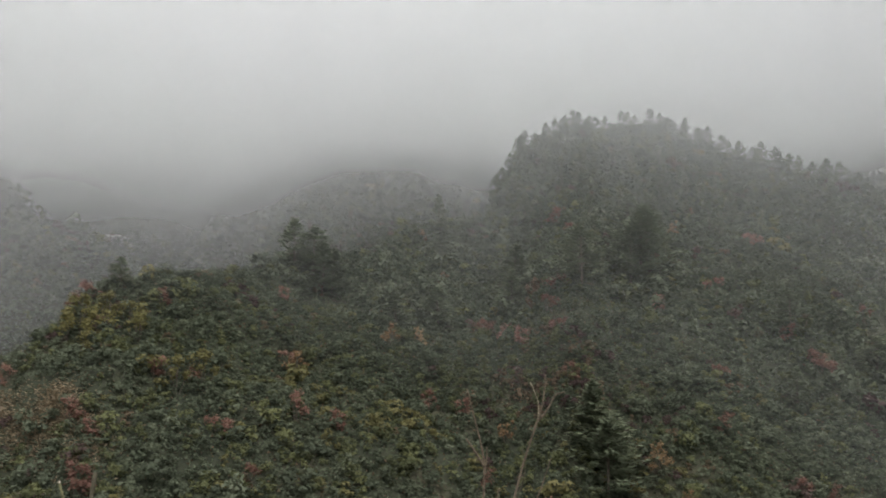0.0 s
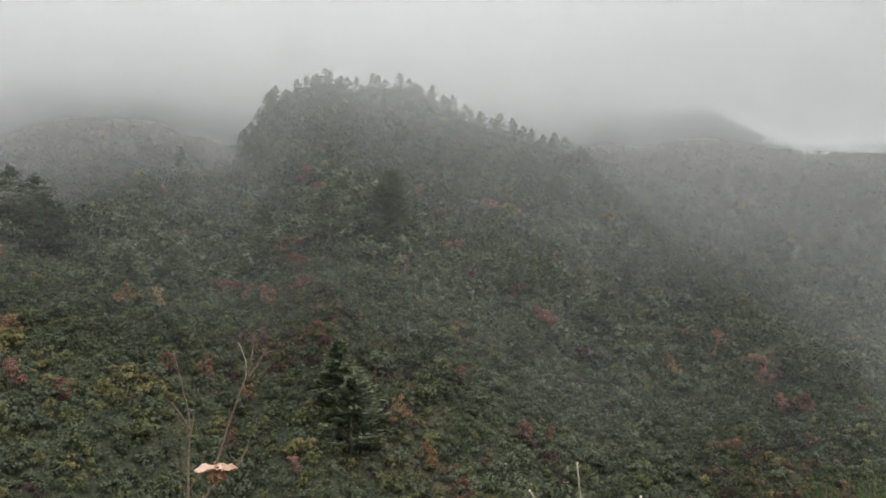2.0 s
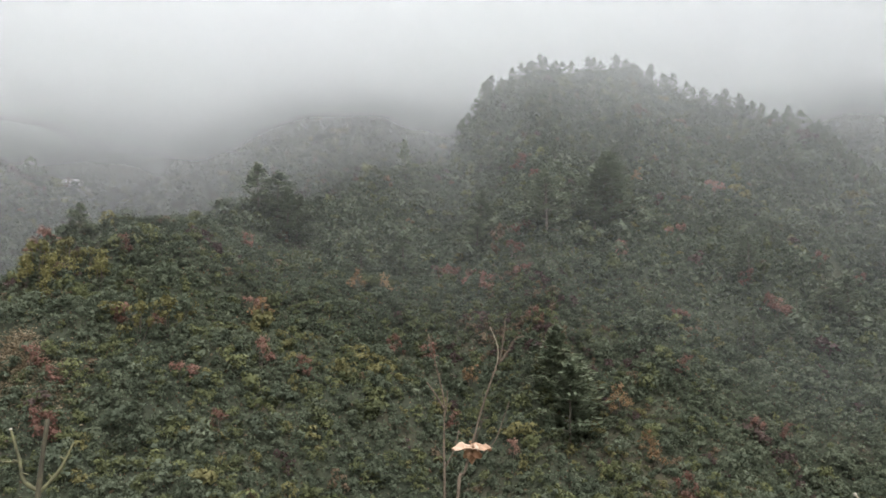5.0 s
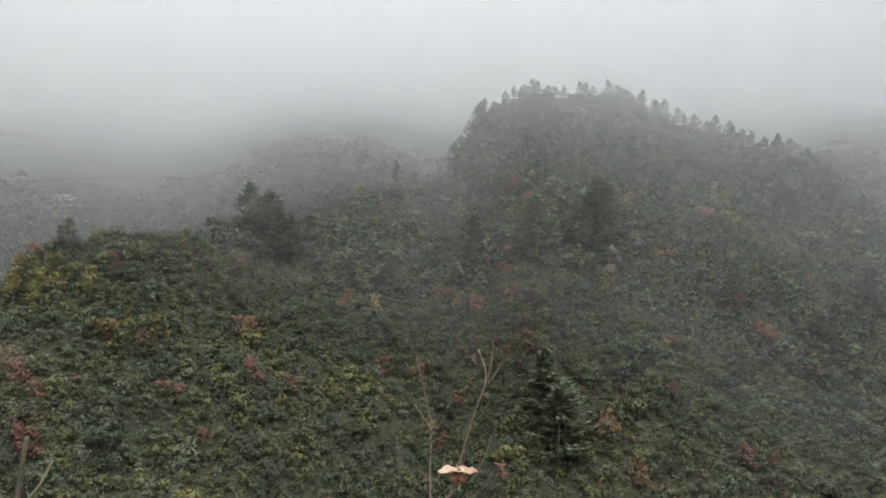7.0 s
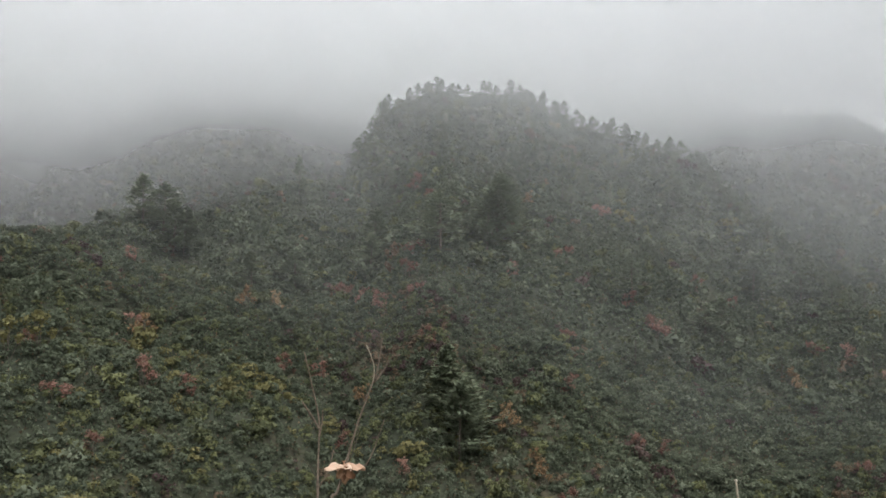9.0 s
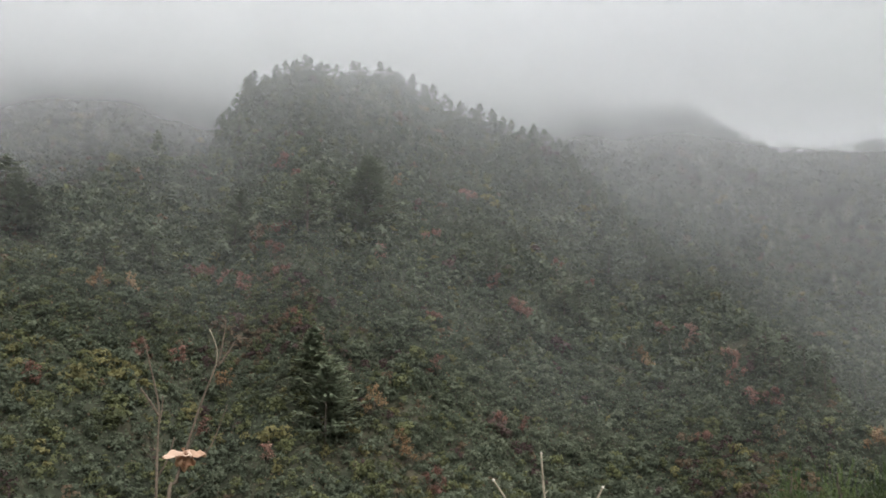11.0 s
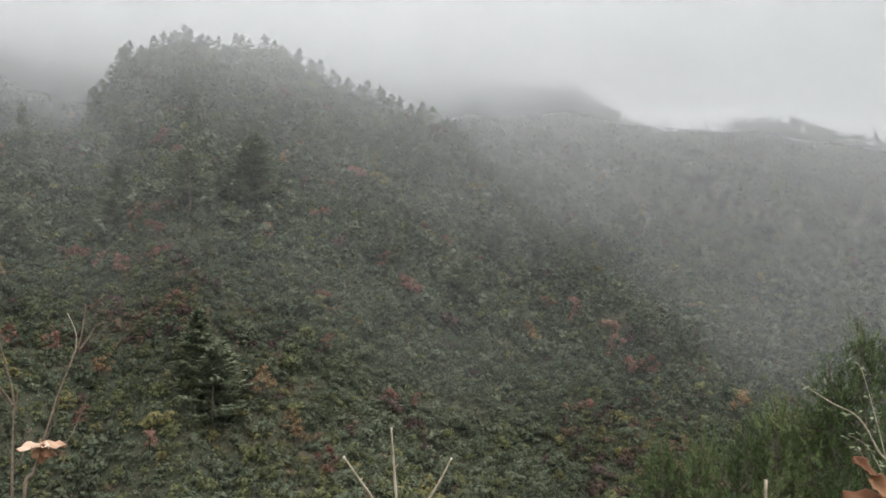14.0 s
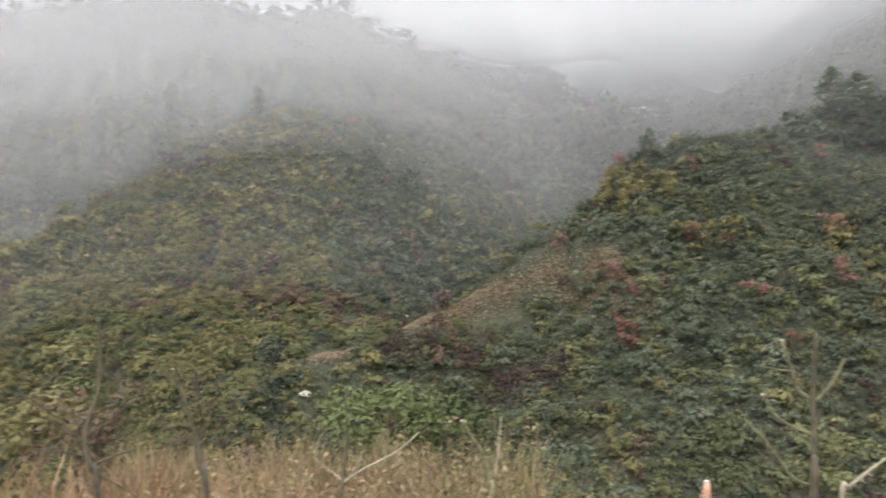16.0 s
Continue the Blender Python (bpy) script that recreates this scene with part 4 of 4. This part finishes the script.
sapling("sapling", [(-2.205, 1.89, 0.515), (-2.224, 1.937, 0.642), (-2.238, 1.974, 0.755), (-2.268, 2.009, 0.934)],
    [([(-2.224, 1.931, 0.631), (-2.18, 1.994, 0.672), (-2.098, 2.092, 0.727), (-2.045, 2.162, 0.793)], 0.005), ([(-2.226, 1.933, 0.638), (-2.26, 1.914, 0.673), (-2.312, 1.882, 0.721)], 0.0039),
     ([(-2.211, 1.951, 0.644), (-2.198, 1.983, 0.686), (-2.192, 2.009, 0.733)], 0.0033)],
    MOSSY, PALE_TWIG, "pruned sapling with pale spreading branches in dry grass", 0.006)
sapling("sapling", [(-0.872, 0.907, 1.132), (-0.884, 0.92, 1.179), (-0.905, 0.925, 1.227), (-0.937, 0.919, 1.273)],
    [([(-0.882, 0.925, 1.187), (-0.883, 0.94, 1.227), (-0.886, 0.956, 1.279)], 0.0017)],
    LICHEN, PALE_TWIG, "pruned sapling with yellow-green lichen and two shoots", 0.0036, [((-0.937, 0.919, 1.273), (-0.6, 0, 0.8), 0.0021)])
sapling("stump", [(-0.574, 0.995, 1.10), (-0.578, 1.005, 1.217)], [([(-0.578, 1.005, 1.19), (-0.585, 1.005, 1.205)], 0.0028)], ORANGE_WOOD, ORANGE_WOOD, "thin stump of orange peeled wood", 0.0077, [((-0.578, 1.005, 1.217), (0, 0, 1), 0.0044)], "stump")
sapling("cut_stem", [(1.273, 0.89, 1.18), (1.281, 0.894, 1.238)], [([(1.281, 0.894, 1.236), (1.284, 0.895, 1.25)], 0.0022)], PALE_TWIG, TWIG, "short pale stem with a torn reddish tip", 0.0039)


# ---- young pines, a pale-leaved twig and dead leaves on the bank ----
def young_pine(x, y, top, width, rng):
    g = float(land(x, y))
    tall = top - g
    base = new("young_pine")
    base.matrix_world = pose(x, y, g)
    limbs = [tube([(0, 0, -0.2), (0.03, 0, tall * 0.5), (0, 0, tall - 0.16)], 0.035, 0.006, 7)]
    blades = []
    for k in range(int(64 + 50 * tall)):
        t = 1.0 if k < 6 else rng.uniform(0.1, 1.0) ** 0.75
        a = rng.uniform(0, 6.28)
        reach = width * (1.06 - t) ** 0.75 * rng.uniform(0.35, 1.1)
        r0 = np.array([0, 0, tall * t * 0.9])
        tip = np.array([reach * math.cos(a), reach * math.sin(a), min(tall * t * 0.9 + reach * 0.6, tall * 0.96) - 0.1])
        if k % 3 == 0:
            limbs.append(tube([r0, (r0 + tip) / 2 - [0, 0, 0.05], tip], 0.010, 0.004, 4))
        # an upright candle with two or three lower side shoots, each a brush of needles
        for s in range(rng.integers(2, 5)):
            foot = tip + (rng.normal(scale=0.07, size=3) * [1, 1, 0.5] - [0, 0, 0.07] if s else 0)
            axis = np.array([0.2 * math.cos(a), 0.2 * math.sin(a), 1.0]) + rng.normal(scale=0.12 if s == 0 else 0.35, size=3)
            axis /= np.linalg.norm(axis)
            length = rng.uniform(0.13, 0.27) if s == 0 else rng.uniform(0.06, 0.13)
            n = 34 if s == 0 else 18
            u = rng.random(n)
            d = rng.normal(size=(n, 3)); d -= (d @ axis)[:, None] * axis; d /= np.linalg.norm(d, axis=1)[:, None]
            p = foot + axis * (u * length)[:, None]
            q = p + d * ((0.022 if s == 0 else 0.03) * (1.15 - 0.7 * u))[:, None] + axis * rng.uniform(0.012, 0.03, n)[:, None]
            w = np.cross(d, axis) * 0.0026
            blades.append(np.stack([p - w, p + w, q + w * 0.5, q - w * 0.5], 1).reshape(-1, 3))
    build("trunk", *merged(limbs), BARK, base)
    v = np.concatenate(blades)
    build("needles", v, np.arange(len(v)).reshape(-1, 4), YOUNG_NEEDLE, base, tone=np.zeros(len(v)))
    return tagged(base, "bushy young pine with upright green candles on the bank", "pine", "young pines on the bank")


for x, y, top, width in [(4.55, 4.62, 0.46, 0.5), (4.76, 4.40, 0.52, 0.48), (4.98, 4.17, 0.58, 0.48), (5.13, 4.03, 0.82, 0.5), (5.28, 3.85, 0.72, 0.5), (5.40, 3.76, 1.10, 0.5), (5.53, 3.60, 1.42, 0.55), (5.75, 3.35, 1.55, 0.6),
                         (4.75, 3.75, 0.05, 0.6), (5.1, 3.45, 0.25, 0.6), (5.35, 3.2, 0.5, 0.6)]:
    young_pine(x, y, top, width, rng)

twig = sapling("leafy_twig", [(1.97, 1.099, 1.074), (1.967, 1.143, 1.171), (1.956, 1.185, 1.246), (1.925, 1.238, 1.279), (1.892, 1.292, 1.319)],
    [([(1.97, 1.12, 1.13), (1.977, 1.155, 1.249), (1.974, 1.187, 1.361), (1.965, 1.203, 1.381)], 0.0015), ([(1.965, 1.131, 1.12), (1.956, 1.164, 1.181), (1.936, 1.201, 1.204)], 0.0014)],
    PALE_TWIG, PALE_TWIG, "thin arching twig with small pale green leaves", 0.0024, None, "twig")
for p in [(1.892, 1.292, 1.319), (1.905, 1.27, 1.30), (1.925, 1.238, 1.28), (1.94, 1.21, 1.262), (1.956, 1.185, 1.246), (1.96, 1.165, 1.21), (1.967, 1.143, 1.171), (1.977, 1.155, 1.249), (1.975, 1.17, 1.30),
          (1.974, 1.187, 1.361), (1.965, 1.203, 1.381), (1.936, 1.201, 1.204), (1.946, 1.18, 1.19), (1.956, 1.164, 1.181), (1.962, 1.14, 1.14), (1.95, 1.15, 1.155), (1.965, 1.13, 1.12), (1.94, 1.19, 1.17)]:
    for _ in range(2):
        leaf_part(twig, Vector(p) + Vector(rng.normal(scale=0.008, size=3)), (rng.uniform(-30, 30), rng.uniform(-25, 35), rng.uniform(0, 360)), rng.uniform(0.013, 0.022), 0.008, 0.2, PALE_LEAF, "leaf")
dry = sapling("withered_stem", [(1.40, 0.78, 1.16), (1.395, 0.775, 1.25)], [([(1.395, 0.775, 1.245), (1.385, 0.785, 1.29), (1.376, 0.794, 1.313)], 0.002)], TWIG, TWIG, "withered stem with large curled brown leaves", 0.003, None, "stem")
for p, turn, length, width in (((1.348, 0.80, 1.232), (25, 4, -52), 0.085, 0.045), ((1.362, 0.792, 1.295), (50, 30, -40), 0.055, 0.028), ((1.38, 0.775, 1.265), (70, 30, -60), 0.06, 0.035)):
    leaf_part(dry, p, turn, length, width, 0.5, BROWN_LEAF)


# ---- dry grass and withered ferns on the bank ----
def grass(name, mat, count, az0, az1, r0, r1, tall, label, seed, lean=0.25, width=0.004):
    g = np.random.default_rng(seed)
    az, r = np.radians(g.uniform(az0, az1, count)), g.uniform(r0, r1, count)
    x, y = r * np.sin(az), r * np.cos(az)
    root = np.stack([x, y, land(x, y)], -1)
    h = tall * g.uniform(0.45, 1.15, count) * np.interp(np.sin(x * 2.3 + 1.0) + np.sin(y * 3.1) + np.sin((x + y) * 5.3), [-2, 2], [0.55, 1.2])
    d = g.normal(size=(count, 2)); d /= np.linalg.norm(d, axis=1)[:, None]
    w = np.stack([-d[:, 1], d[:, 0], np.zeros(count)], -1) * (width * g.uniform(0.6, 1.4, count))[:, None]
    out = np.stack([d[:, 0], d[:, 1], np.zeros(count)], -1) * (lean * h * g.uniform(0.3, 1.2, count))[:, None]
    up = np.array([0, 0, 1.0])
    a, b, c = root, root + out * 0.3 + up * (h * 0.6)[:, None], root + out + up * h[:, None]
    v = np.stack([a - w, a + w, b + w * 0.8, b - w * 0.8, c + w * 0.15, c - w * 0.15], 1).reshape(-1, 3)
    k = np.arange(count)[:, None] * 6
    f = np.concatenate([k + [0, 1, 2, 3], k + [3, 2, 4, 5]])
    ob = build(name, v, f, mat, tone=np.repeat(g.random(count), 6))
    return tagged(ob, label, "grass", kind="stuff")


grass("dry_grass", STRAW, 9000, -62, -33, 2.4, 7.0, 0.44, "tall dry yellow-brown grass on the bank", 21, 0.45)
grass("dry_grass", BRACKEN, 5000, -75, -52, 1.8, 6.0, 0.45, "tangled reddish-brown withered grass and fern", 22, 0.6, 0.006)
grass("green_grass", MID_LEAF, 5000, -40, 60, 1.0, 4.0, 0.35, "short green grass on the edge of the bank", 23, 0.5)


def weeds(count, az0, az1, r0, r1, tall, seed):
    """Withered weeds: thin stalks with many small curled leaves."""
    g = np.random.default_rng(seed)
    vs = []
    for k in range(count):
        az, r = radians(g.uniform(az0, az1)), g.uniform(r0, r1)
        x, y = r * math.sin(az), r * math.cos(az)
        h = tall * g.uniform(0.6, 1.25)
        root = np.array([x, y, float(land(x, y))])
        tip = root + [g.normal(0, 0.12) * h, g.normal(0, 0.12) * h, h]
        w = np.array([0.0022, 0.0015, 0])
        vs.append(np.array([root - w, root + w, tip + w * 0.4, tip - w * 0.4]))
        n = 20
        u = g.uniform(0.3, 1.0, n)[:, None]
        v, f = leaf_cloud(g, n, [(0, 0, 0, 0.05 + 0.03 * h)], 0.015, up=0.2, corners=4)
        v = v.reshape(n, 4, 3) + (root + (tip - root) * u)[:, None, :]
        vs.append(v.reshape(-1, 3))
    v = np.concatenate(vs)
    return v


for mat, count, az0, az1, r0, r1, tall, seed, label in ((BRACKEN, 420, -74, -44, 1.7, 4.5, 0.55, 31, "withered reddish-brown weeds on the bank"), (STRAW, 260, -60, -34, 2.0, 5.0, 0.6, 32, "dry straw-coloured weeds among the grass"),
                                                        (OLIVE_LEAF, 200, -55, -25, 2.0, 4.5, 0.5, 33, "yellow-green weeds on the edge of the bank")):
    v = weeds(count, az0, az1, r0, r1, tall, seed)
    tagged(build("withered_weeds", v, np.arange(len(v)).reshape(-1, 4), mat, tone=np.repeat(np.random.default_rng(seed).random(len(v) // 4), 4)), label, "weeds", kind="stuff")
